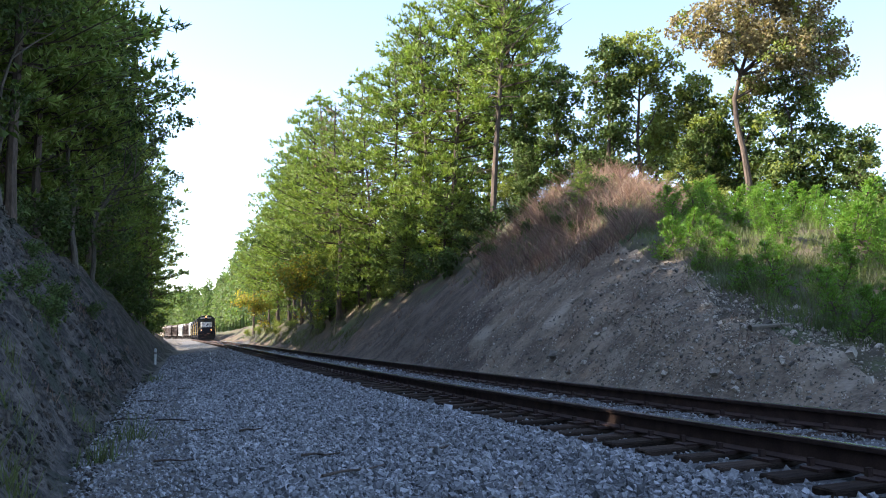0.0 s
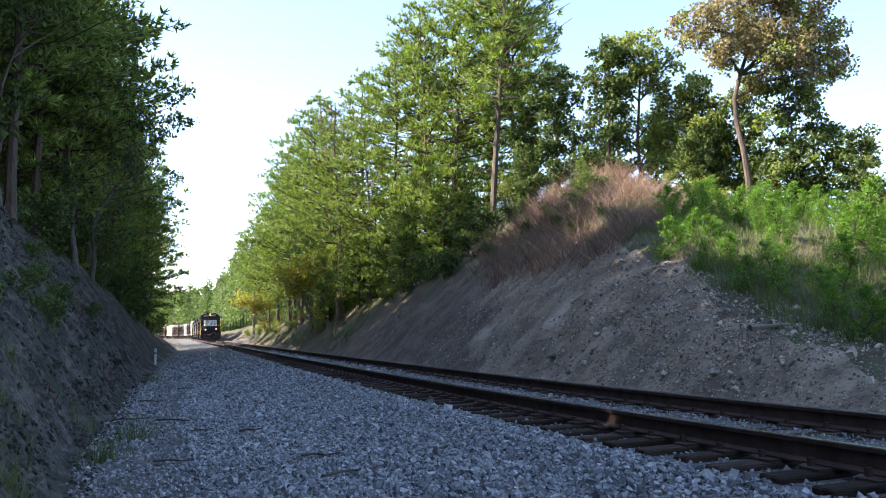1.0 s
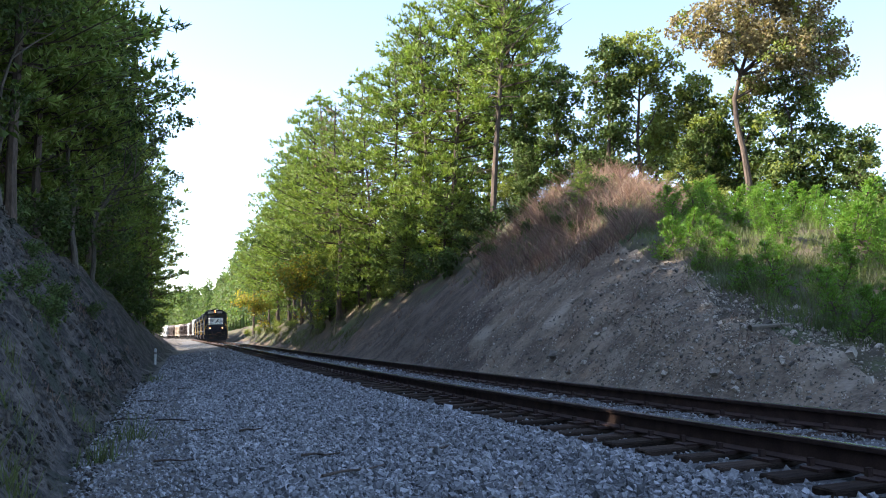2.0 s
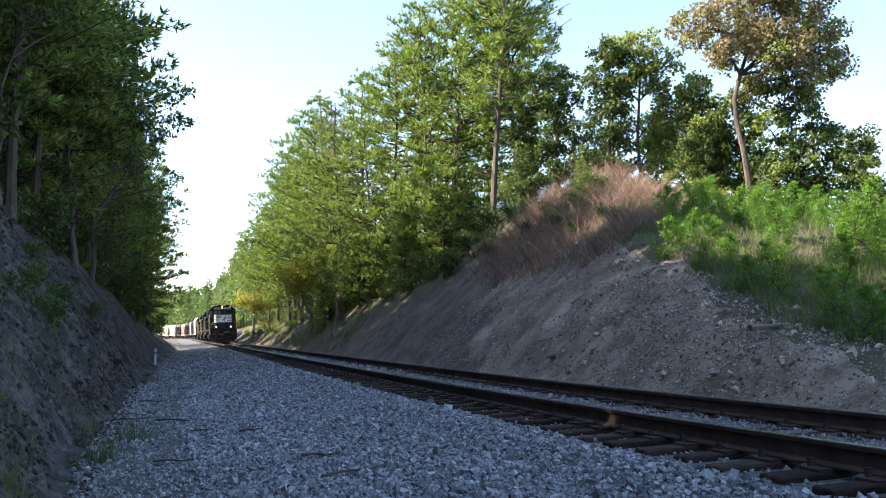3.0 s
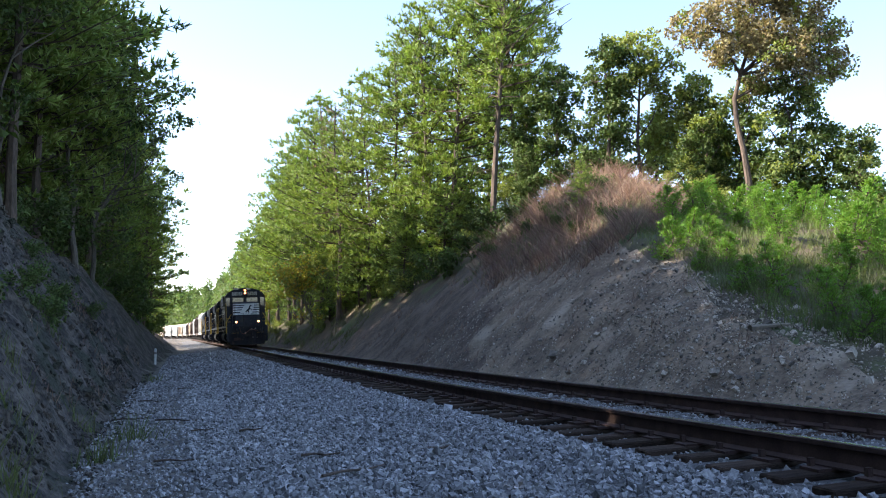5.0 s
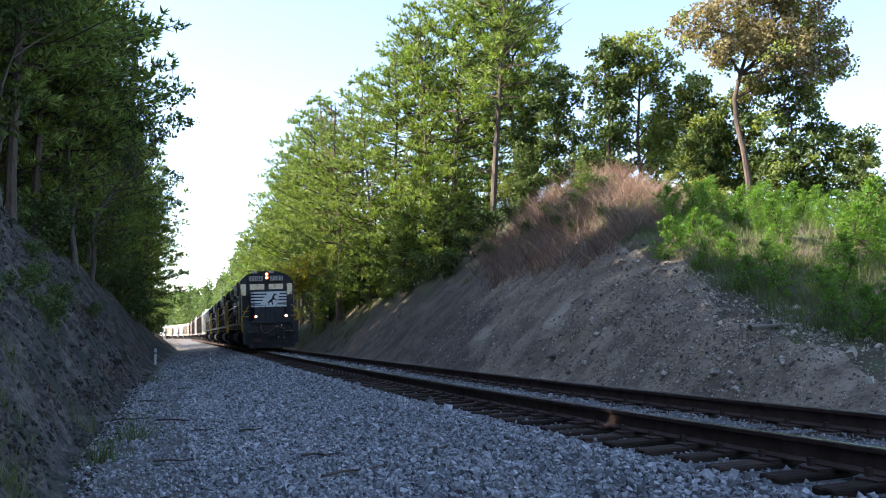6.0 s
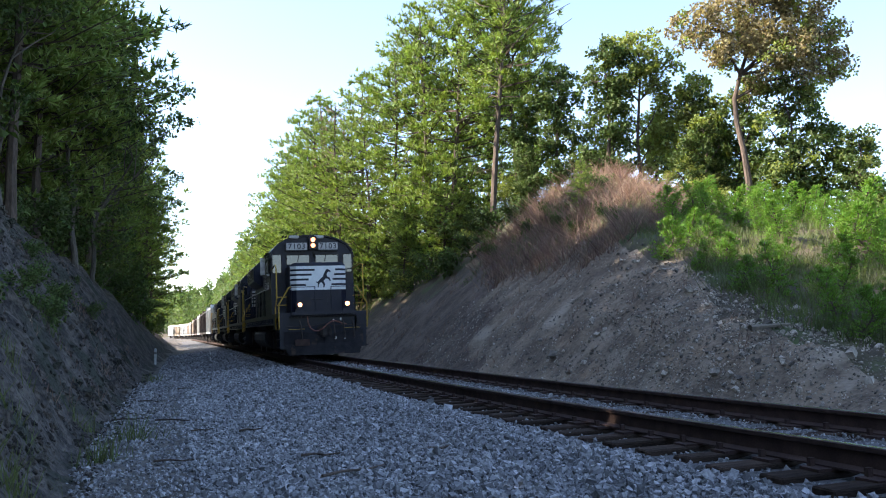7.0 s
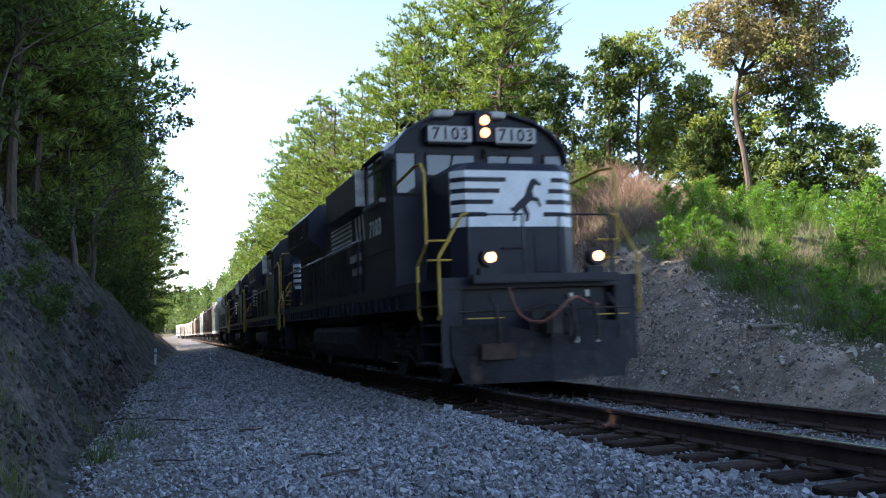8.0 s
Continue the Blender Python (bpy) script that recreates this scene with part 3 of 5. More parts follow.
plant(pine_tree(13, 15, 0.06, 4.0, 1900, group=LEFT, label="shaded pine with branches nearly to the ground", needle=0.37, per=5, wide=0.33), [(37, -11.0, 1.0), (66, -9.6, 0.95), (80, -8.1, 0.95), (92, -8.0, 0.9), (100, -8.6, 0.8)] + _l[2::4])
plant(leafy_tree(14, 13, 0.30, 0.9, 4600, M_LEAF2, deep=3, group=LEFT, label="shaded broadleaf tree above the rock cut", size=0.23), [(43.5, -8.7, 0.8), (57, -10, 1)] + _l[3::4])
plant(pine_tree(15, 17, 0.10, 4.4, 850, group=LEFT, label="tall shaded pine deep in the wood", needle=0.55, per=5, wide=0.36, step=3), scatter(2, 30, 84, -22, -14.5, 10, 0.85, 1.1, 3.4) + scatter(15, 30, 82, -27, -15, 22, 1.0, 1.2, 3.2) + [(24, -12.5, 0.88), (20, -12.8, 0.88), (16, -13.0, 0.86), (12, -12.6, 0.86), (8, -12.4, 0.88), (3, -12, 0.9), (-3, -12, 1.0)] + scatter(3, 2, 28, -16.5, -12.8, 26, 0.84, 0.9, 1.5) + scatter(17, 28, 40, -17, -12.2, 12, 1.0, 1.15, 1.8) + scatter(4, 40, 90, -14.5, -11.6, 9, 0.9, 1.05, 2.8))
# scatter 18: oversized bushes mostly out of view, added to block sun from the track
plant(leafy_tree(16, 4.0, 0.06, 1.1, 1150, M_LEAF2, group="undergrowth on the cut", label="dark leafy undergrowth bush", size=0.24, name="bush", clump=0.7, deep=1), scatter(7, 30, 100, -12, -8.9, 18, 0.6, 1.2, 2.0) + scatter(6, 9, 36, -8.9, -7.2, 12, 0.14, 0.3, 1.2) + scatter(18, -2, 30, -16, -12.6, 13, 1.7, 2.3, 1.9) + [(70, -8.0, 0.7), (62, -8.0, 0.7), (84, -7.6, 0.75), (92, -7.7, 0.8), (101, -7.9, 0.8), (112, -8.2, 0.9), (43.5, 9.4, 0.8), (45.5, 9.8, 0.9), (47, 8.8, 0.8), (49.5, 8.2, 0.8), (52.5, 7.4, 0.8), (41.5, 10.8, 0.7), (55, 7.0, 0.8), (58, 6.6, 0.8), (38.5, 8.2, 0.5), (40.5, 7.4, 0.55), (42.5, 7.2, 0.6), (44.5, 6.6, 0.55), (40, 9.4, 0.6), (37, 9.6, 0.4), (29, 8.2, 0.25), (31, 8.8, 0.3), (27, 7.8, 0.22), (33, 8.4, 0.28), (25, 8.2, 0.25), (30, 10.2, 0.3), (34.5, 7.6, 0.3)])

RIGHT = "sunlit pines on the hill"
plant(pine_tree(21, 17, 0.40, 3.8, 2600, group=RIGHT, label="tall sunlit pine with a long bare trunk", needle=0.33, per=5, wide=0.25), [(41.5, 10.1, 0.95), (44, 12.3, 1.0), (52, 7.6, 0.9), (122, 4.6, 0.95)])
plant(pine_tree(22, 16, 0.16, 3.7, 2700, group=RIGHT, label="full sunlit pine on the bank top", needle=0.33, per=5, wide=0.25), [(46, 9.3, 1.0), (49, 8.8, 1.0), (58, 6.6, 0.98), (66, 5.9, 1.05), (50, 13, 1.15), (56, 11, 1.1), (74, 5.6, 1.1), (84, 5.4, 1.12), (92, 5.8, 1.1), (101, 5.6, 1.05)])
plant(pine_tree(23, 13, 0.08, 3.5, 2300, group=RIGHT, label="bushy sunlit pine on the bank", needle=0.33, per=5, wide=0.25), [(54, 6.4, 0.85), (62, 5.8, 1.1), (70, 5.6, 1.2), (79, 5.4, 1.3), (96, 6.0, 1.3), (110, 5.6, 1.3), (118, 7.0, 1.2), (132, 6.4, 1.25), (89, 7.2, 1.4)] + scatter(5, 60, 140, 10, 24, 6, 1.2, 1.45, 3.0))
plant(pine_tree(25, 6.4, 0.05, 2.0, 1100, group="young pines under the tall ones", label="dark green half-grown pine on the bank", needle=0.30, per=5, wide=0.28, dome=1.4), [(53.5, 6.9, 0.95), (50.6, 7.2, 1.05), (48.2, 7.5, 1.0), (46.0, 8.0, 1.05), (44.6, 8.6, 0.95), (56.5, 6.2, 0.9), (47.0, 6.9, 0.7), (29.5, 9.2, 0.3), (60, 5.9, 0.85), (64, 5.4, 0.8)])
plant(leafy_tree(31, 11, 0.28, 0.9, 5600, size=0.19, deep=3), [(60, 5.6, 0.6), (72, 5.8, 0.7), (88, 5.8, 0.8), (102, 5.8, 0.8), (43, 12.2, 0.75), (47, 11, 0.6), (50, 10, 0.55), (54, 9, 0.55), (45, 14.5, 0.7), (60, 8.5, 0.6), (52, 13, 0.7)])
plant(leafy_tree(32, 9, 0.16, 0.8, 5600, M_LEAF2, deep=3, size=0.19, label="dark leafy tree thick with climbing vines"), [(47, 9.4, 0.6), (43.5, 9.6, 0.55), (56, 8.0, 0.6)])


def lobed_tree(seed, stem, radius, lobes, clumps, leaves, size, clump, leaf_mat, label, name="broadleaf_tree", extra=None, extra_share=0.0, group="broadleaf trees on the hill"):
    """A tree whose crown is a set of leafy lobes (x, y, z, rx, rz) carried on limbs from the stem."""
    rnd, rng = random.Random(seed), np.random.default_rng(seed)
    wood, crown, other = Soup(), Soup(), Soup()
    stem = [Vector(q) for q in stem]
    n = len(stem)
    wood.tube(stem, [radius * (1.25 if i == 0 else 1 - 0.6 * i / (n - 1)) for i in range(n)], 8)
    share = np.array([q[3] * q[3] + q[3] * q[4] for q in lobes])
    share = share / share.sum()
    centres = []
    for (x, y, z, rx, rz), part_of in zip(lobes, share):
        c = Vector((x, y, z))
        low = [q for q in stem[1:] if q.z < z - 0.3] or [stem[1]]
        root = min(low, key=lambda q: (q - c).length)
        bend_at = root.lerp(c, 0.5) + Vector((rnd.uniform(-0.2, 0.2), rnd.uniform(-0.2, 0.2), 0.15 * rx))
        wood.tube([root, bend_at, c], [radius * 0.42, radius * 0.3, radius * 0.16], 5)
        for k in range(max(3, int(clumps * part_of))):
            d = rng.normal(size=3)
            d *= rng.random() ** 0.4 / np.linalg.norm(d)
            q = np.array((x + d[0] * rx, y + d[1] * rx, z + d[2] * rz))
            centres.append(q)
            if k % 3 == 0:
                start = bend_at.lerp(c, rnd.random())
                wood.tube([start, start.lerp(Vector(q), 0.5) + Vector((0, 0, 0.08)), Vector(q)], [radius * 0.13, radius * 0.09, 0.006], 3)
    centres = np.array(centres)
    big = rng.lognormal(0, 0.35, len(centres))
    pick = rng.choice(len(centres), leaves, p=big ** 2 / (big ** 2).sum())
    ball = rng.normal(size=(leaves, 3))
    ball *= rng.random((leaves, 1)) ** 0.5 / np.linalg.norm(ball, axis=1, keepdims=True)
    at = centres[pick] + ball * (clump * big[pick])[:, None] * np.array([1, 1, 0.7])
    turned = np.isin(pick, np.flatnonzero(rng.random(len(centres)) < extra_share))
    crown.leaves(at[~turned], size, rng)
    parts = [("trunk", wood.mesh("trunk", M_BARK), ""), ("crown", crown.mesh("crown", leaf_mat), "")]
    if turned.any():
        other.leaves(at[turned], size, rng)
        parts.append(("turning_leaves", other.mesh("turning_leaves", extra), ""))
    return thing_of(name, label, "tree", group, parts)


plant(lobed_tree(34, [(0, 0, -0.4), (0.05, 0, 1.3), (-0.1, 0, 2.6), (-0.3, 0.1, 3.8), (-0.35, 0.1, 4.8), (-0.1, 0, 5.8), (0.4, 0, 7.2)], 0.16, [(-1.9, 0.2, 7.9, 1.2, 0.8), (-0.7, -0.5, 6.8, 1.2, 0.9), (0.2, 0.6, 7.8, 1.6, 1.2), (0.9, -0.7, 6.3, 1.3, 0.9), (1.7, -0.2, 7.2, 1.6, 1.2), (3.1, 0.2, 7.3, 1.3, 1.2), (0.5, 0, 9.2, 2.1, 1.0), (2.7, 0.2, 8.9, 1.5, 0.9), (2.4, -0.4, 5.7, 1.3, 0.8), (3.7, 0, 6.2, 0.8, 0.9), (4.0, 0.1, 7.6, 0.7, 0.6), (-2.7, 0, 8.2, 0.6, 0.4), (0.5, 0.2, 5.2, 0.8, 0.6)], 300, 21000, 0.15, 0.38, M_TAN, "big oak with browning leaves on the hill top", "oak_tree", M_LEAF, 0.22, "oaks on the hill"), [(30.8, 17.3, 1.0, 0)])
plant(lobed_tree(36, [(0, 0, -0.4), (0.1, 0, 1.2), (0, 0, 2.4), (-0.1, 0, 3.8)], 0.11, [(-0.9, 0, 3.6, 1.0, 0.8), (0.3, 0.2, 4.3, 1.1, 0.8), (0.5, -0.2, 2.7, 1.2, 1.0), (-0.8, 0, 2.0, 1.0, 0.7), (1.3, 0.1, 1.8, 0.9, 0.8), (-0.3, 0, 5.0, 0.8, 0.6), (1.4, 0, 3.3, 0.7, 0.6), (0.2, 0, 1.3, 1.1, 0.6)], 150, 9000, 0.15, 0.34, M_LEAF2, "dense dark leafy tree beside the big oak", extra=M_LEAF, extra_share=0.25), [(30.6, 19.4, 1.12, 0), (33.4, 18.8, 1.0, 120), (28.4, 20.8, 0.75, 60), (33.6, 17.2, 0.7, 200)])
plant(lobed_tree(31, [(0, 0, -0.4), (0.1, 0, 1.6), (0, 0, 3.2), (0.1, 0, 5.0), (0.2, 0, 6.6)], 0.10, [(-0.6, 0, 7.6, 0.9, 0.6), (0.5, 0.2, 7.3, 1.0, 0.7), (1.3, 0, 6.5, 0.6, 0.5), (-1.0, 0, 5.9, 0.7, 0.6), (0.2, 0.3, 8.2, 0.6, 0.4), (-0.4, 0, 4.4, 0.7, 0.5), (0.9, 0, 4.8, 0.7, 0.5), (0.6, 0, 2.9, 0.7, 0.5), (1.0, 0.1, 5.7, 0.7, 0.5), (-1.2, 0, 7.0, 0.7, 0.5), (1.6, 0, 7.2, 0.5, 0.4), (0.1, -0.3, 6.3, 0.9, 0.6)], 110, 6000, 0.16, 0.32, M_LEAF, "slender broadleaf tree with an airy sunlit crown"), [(35.7, 15.0, 1.0, 0), (43, 20, 1.1, 90), (45, 17.5, 1.0, 200)])
plant(lobed_tree(33, [(0, 0, -0.4), (0, 0, 1.2), (-0.1, 0, 2.4), (0.05, 0, 3.8), (0, 0, 5)], 0.09, [(-0.6, 0, 5.2, 0.8, 0.7), (0.4, 0.2, 5.6, 0.8, 0.6), (1.1, 0, 4.7, 0.7, 0.6), (-1.0, 0, 3.9, 0.7, 0.6), (0.2, 0, 3.9, 0.9, 0.7), (1.3, 0, 3.2, 0.7, 0.6), (-0.6, 0, 2.4, 0.7, 0.5), (0.7, 0, 2.2, 0.8, 0.5), (0.7, 0.2, 6.1, 0.6, 0.5), (1.5, 0, 4.0, 0.6, 0.5), (0.4, -0.3, 4.8, 0.8, 0.6)], 120, 6500, 0.16, 0.32, M_LEAF, "spreading broadleaf tree with sunlit leaves", extra=M_LEAF2, extra_share=0.12), [(35.0, 17.2, 1.0, 0), (36.4, 18.6, 0.85, 180), (48, 30, 1.0, 40)])
plant(lobed_tree(32, [(0, 0, -0.4), (0, 0, 1.5), (0.1, 0, 3.2), (0, 0, 5.2)], 0.12, [(0, 0, 6.6, 0.9, 0.8), (0.5, 0.1, 5.6, 0.9, 0.8), (-0.6, 0, 5.5, 0.9, 0.8), (0.2, -0.2, 4.4, 1.0, 0.8), (-0.6, 0, 3.8, 0.8, 0.8), (0.3, 0, 3.1, 0.9, 0.8), (-0.4, 0, 2.2, 0.9, 0.8), (0.5, 0, 1.6, 0.8, 0.7)], 120, 8500, 0.16, 0.34, M_LEAF2, "dark leafy tree thick with climbing vines"), [(36.3, 13.7, 1.05, 0), (38.6, 12.4, 0.95, 150), (41.6, 12.0, 0.9, 70), (39.6, 11.2, 0.5, 20)])
plant(pine_tree(26, 11, 0.3, 2.2, 700, group=RIGHT, label="thin far pine behind the slope", needle=0.32, per=5, wide=0.28), [(49.6, 39.2, 1.0), (47.5, 41, 0.8), (52, 37, 0.85)])
plant(leafy_tree(35, 5.5, 0.15, 0.9, 2600, M_GOLD, size=0.2, group="autumn trees", label="small tree with yellow autumn leaves", extra=M_LEAF, extra_share=0.35), [(66.5, 4.5, 1.25), (104, 4.4, 0.9)])
plant(leafy_tree(36, 3.4, 0.05, 1.1, 850, M_LEAF, size=0.19, group="shrubs on the bank", label="leafy green shrub on the bank top", name="shrub", clump=0.65, deep=1), scatter(8, 40, 70, 6.2, 9.5, 20, 0.5, 0.95, 1.3) + scatter(10, 62, 125, 4.2, 6.5, 18, 0.45, 0.9, 1.6) + scatter(9, 35, 42, 11, 16, 9, 0.4, 0.7, 1.3) + scatter(13, 24, 38, 18, 25, 12, 0.55, 0.9, 1.5) + scatter(14, 27, 38, 13.5, 19, 16, 0.45, 0.75, 1.3))
plant(pine_tree(24, 15, 0.35, 2.6, 120, M_DRY, group="dead trees", label="dead pine with bare grey branches", needle=0.2, name="dead_tree"), [(59, 5.3, 1.0)])
# young pines on the slope
def slope_only(spots):
    return [p for p in spots if (p[1] + 5.25) / p[0] > 0.61]


YOUNG = "young pines on the slope"
plant(pine_tree(41, 2.3, 0.04, 0.8, 420, M_NEEDLE2, group=YOUNG, label="bright green young pine on the slope", needle=0.18, per=5, dome=1.1, step=3, wide=0.2, radius=0.03, name="young_pine"), slope_only(scatter(11, 10, 26, 5.6, 15, 58, 0.40, 0.78, 0.95) + scatter(16, 18, 28, 9.5, 16, 26, 0.45, 0.8, 1.0)))
plant(pine_tree(42, 1.7, 0.04, 0.8, 310, M_NEEDLE2, group=YOUNG, label="bushy bright green young pine on the slope", needle=0.18, per=5, dome=1.3, step=3, wide=0.2, radius=0.025, name="young_pine"), slope_only(scatter(12, 9, 25, 5.2, 13, 46, 0.5, 0.9, 0.95)))


def blades_over(name, spots, material, label, category, seed, h0, h1, per, spread, width, lean=0.35):
    """Grass or stalks in clumps at (s, b) spots: one mesh."""
    rng = np.random.default_rng(seed)
    soup = Soup()
    S, B = np.repeat(spots[:, 0], per) + rng.normal(0, spread, len(spots) * per), np.repeat(spots[:, 1], per) + rng.normal(0, spread, len(spots) * per)
    ph = np.interp(S, S_TAB, PH_TAB)
    root = np.stack([np.interp(S, S_TAB, X_TAB) + B * np.cos(ph), np.interp(S, S_TAB, Y_TAB) + B * np.sin(ph), ground(S, B) - 0.03], 1)
    size = np.repeat(rng.uniform(h0, h1, len(spots)), per) * rng.uniform(0.5, 1.1, len(S))
    d = rng.normal(size=(len(S), 3)) * lean
    d[:, 2] = 1
    soup.blades(root, root + d * size[:, None], np.full(len(S), width), rng)
    return tagged(new(name, soup.mesh(name, material)), label, category, kind="stuff")


def spots_in(seed, n, s0, s1, b0, b1):
    rng = np.random.default_rng(seed)
    return np.stack([rng.uniform(s0, s1, n), rng.uniform(b0, b1, n)], 1)


blades_over("dry_brush", np.array([p for p in np.concatenate([spots_in(51, 560, 22, 37, 6.4, 12.6), spots_in(53, 90, 34, 42, 5.5, 9)]) if 0.36 < (p[1] + 5.25) / p[0] < 0.63]), M_DRY, "pinkish brown dry weeds on the ridge", "dry brush", 51, 0.25, 0.95, 24, 0.26, 0.028, lean=0.75)
blades_over("bank_weeds", np.concatenate([np.array([p for p in spots_in(54, 900, 8, 24, 3.8, 9.5) if p[1] > np.interp(p[0], [8, 13, 20, 24], [4.2, 5.2, 6.9, 7.6])]), spots_in(59, 420, 48, 130, 3.4, 6.5), spots_in(60, 160, 24, 36, 6.5, 12), spots_in(61, 420, 14, 28, 8.5, 16)]), M_GRASS, "olive green weeds on the slope", "weeds", 54, 0.2, 0.6, 20, 0.14, 0.018)
blades_over("dry_tufts", np.concatenate([spots_in(56, 130, 12, 45, 3.4, 8), spots_in(57, 60, 8, 40, -9, -6.2)]), M_DRY, "scattered dry grass tufts on the cut banks", "dry grass", 56, 0.12, 0.4, 14, 0.08, 0.014)
blades_over("gravel_weeds", np.array([(11.2, -5.9), (11.5, -5.75), (7.9, -6.3), (7.6, -6.2), (8.3, -6.5), (30, -5.5), (31, -5.6), (15, -6.3), (10.2, -6.6), (12, -6.9), (9.0, -7.0), (13.2, -5.4), (13.4, -5.6), (18, -7.2), (22, -7.6), (26, -8.0), (14, -8.0), (11, -8.2)]), M_GRASS, "green weeds at the edge of the gravel", "weeds", 58, 0.25, 0.55, 40, 0.12, 0.014)
# far woods
def far_woods():
    rng = np.random.default_rng(77)
    soup = Soup()
    spots = [(rng.uniform(140, 420), rng.uniform(9, 70)) for _ in range(110)] + [(rng.uniform(110, 175), rng.uniform(-60, -14)) for _ in range(40)] + [(rng.uniform(420, 640), rng.uniform(-60, 90)) for _ in range(110)]
    row = [(s + rng.uniform(-2, 2), rng.uniform(7.5, 12)) for s in np.arange(138, 420, 4.5)] + [(s + rng.uniform(-2, 2), rng.uniform(13, 22)) for s in np.arange(140, 420, 6)]
    for k, (s, b) in enumerate(spots + row):
        fine = k >= len(spots)
        p = on_ground(s, b)
        x, y = p.x, p.y
        r = math.hypot(x, y)
        z = p.z + min(max((r - 380) / 500, 0), 1.2) * 26
        h, n = rng.uniform(13, 19), 480 if fine else 110
        soup.tube([(x, y, z - 1), (x, y, z + h * 0.8)], [0.2, 0.05], 4)
        u = rng.random(n) ** 0.8
        rad = (0.18 + 0.12 * rng.random(n)) * h * np.sqrt(np.clip(1.02 - u, 0, 1)) * rng.random(n) ** 0.35
        a = rng.uniform(0, 6.283, n)
        lob = 1 + 0.25 * np.sin(a * 3 + s)
        at = np.stack([x + rad * lob * np.cos(a), y + rad * lob * np.sin(a), z + h * (0.12 + 0.88 * u)], 1)
        soup.leaves(at, 0.75 if fine else 1.5, rng)
    return tagged(new("far_woods", soup.mesh("far_woods", M_FAR)), "hazy green woods along the far track", "woods", kind="stuff")


far_woods()


# ---- small things beside the track ----
def stick(pts, r, s, b, turn, label, name="stick"):
    soup = Soup()
    n = len(pts)
    soup.tube(pts, [r * (1 - 0.5 * i / (n - 1)) for i in range(n)], 6)
    ob = tagged(new(name, soup.mesh(name, M_DEADWOOD if name == "log" else M_BARK)), label, name, "fallen wood beside the track")
    p = on_ground(s, b)
    ob.matrix_world = Matrix.Translation((p.x, p.y, p.z + r * 0.8)) @ pose(0, 0, 0, 0, 0, turn)


_rnd = random.Random(19)
for s, b, L in ((8.7, -2.5, 0.35), (12.4, -4.0, 0.3), (7.9, -3.5, 0.7), (15.2, -4.9, 0.9), (18.0, -6.0, 0.8), (9.2, -3.6, 0.4), (10.3, -5.0, 0.5), (16.5, -5.7, 0.6), (20.5, -5.4, 0.8), (13.2, -4.6, 0.3), (24, -4.6, 0.5)):
    stick([(-L / 2, 0, 0.02), (-L / 6, 0.03, 0.035), (L / 6, 0.0, 0.03), (L / 2, 0.05, 0.045)], _rnd.uniform(0.012, 0.024), s, b, _rnd.uniform(-30, 40), "dark fallen stick lying on the gravel")
stick([(-0.45, 0, 0.04), (0, 0.03, 0.07), (0.45, 0.0, 0.10)], 0.055, 12.8, 4.7, 25, "pale weathered log on the cut bank", "log")


def marker_post(s, b, h, r):
    root = tagged(new("marker_post"), "white painted marker post beside the track", "post", "marker posts")
    bm = bmesh.new()
    bmesh.ops.create_cone(bm, cap_ends=True, segments=10, radius1=r, radius2=r, depth=h, matrix=Matrix.Translation((0, 0, h / 2 - 0.1)))
    bmesh.ops.create_uvsphere(bm, u_segments=10, v_segments=5, radius=r, matrix=Matrix.Translation((0, 0, h - 0.1)))
    me = bpy.data.meshes.new("shaft")
    bm.to_mesh(me)
    bm.free()
    me.materials.append(M_POST)
    child("shaft", me, root)
    bm = bmesh.new()
    bmesh.ops.create_cone(bm, cap_ends=True, segments=10, radius1=r * 1.08, radius2=r * 1.08, depth=0.06, matrix=Matrix.Translation((0, 0, h - 0.28)))
    me = bpy.data.meshes.new("band")
    bm.to_mesh(me)
    bm.free()
    me.materials.append(M_RAIL)
    child("band", me, root)
    root.matrix_world = Matrix.Translation(on_ground(s, b))


marker_post(47.0, -6.0, 0.95, 0.06)
marker_post(46.0, -3.36, 0.55, 0.02)


# ---- train: local x across (away from the camera), y backwards from the front, z above the rail ----
def box(bm, x0, x1, y0, y1, z0, z1, bevel=0.0):
    r = bmesh.ops.create_cube(bm, size=1)
    for v in r["verts"]:
        v.co = Vector(((x0 + x1) / 2 + v.co.x * (x1 - x0), (y0 + y1) / 2 + v.co.y * (y1 - y0), (z0 + z1) / 2 + v.co.z * (z1 - z0)))
    if bevel:
        bmesh.ops.bevel(bm, geom=list({e for v in r["verts"] for e in v.link_edges}), offset=bevel, segments=2, affect="EDGES")


def prism(bm, outline, axis, a, b):
    """Closed outline extruded along axis from a to b. Axis y: points are (x, z); axis x: (y, z); axis z: (x, y)."""
    def at(p, t):
        return {"y": (p[0], t, p[1]), "x": (t, p[0], p[1]), "z": (p[0], p[1], t)}[axis]
    va, vb = [bm.verts.new(at(p, a)) for p in outline], [bm.verts.new(at(p, b)) for p in outline]
    n = len(outline)
    for i in range(n):
        bm.faces.new((va[i], va[(i + 1) % n], vb[(i + 1) % n], vb[i]))
    bm.faces.new(va[::-1])
    bm.faces.new(vb)


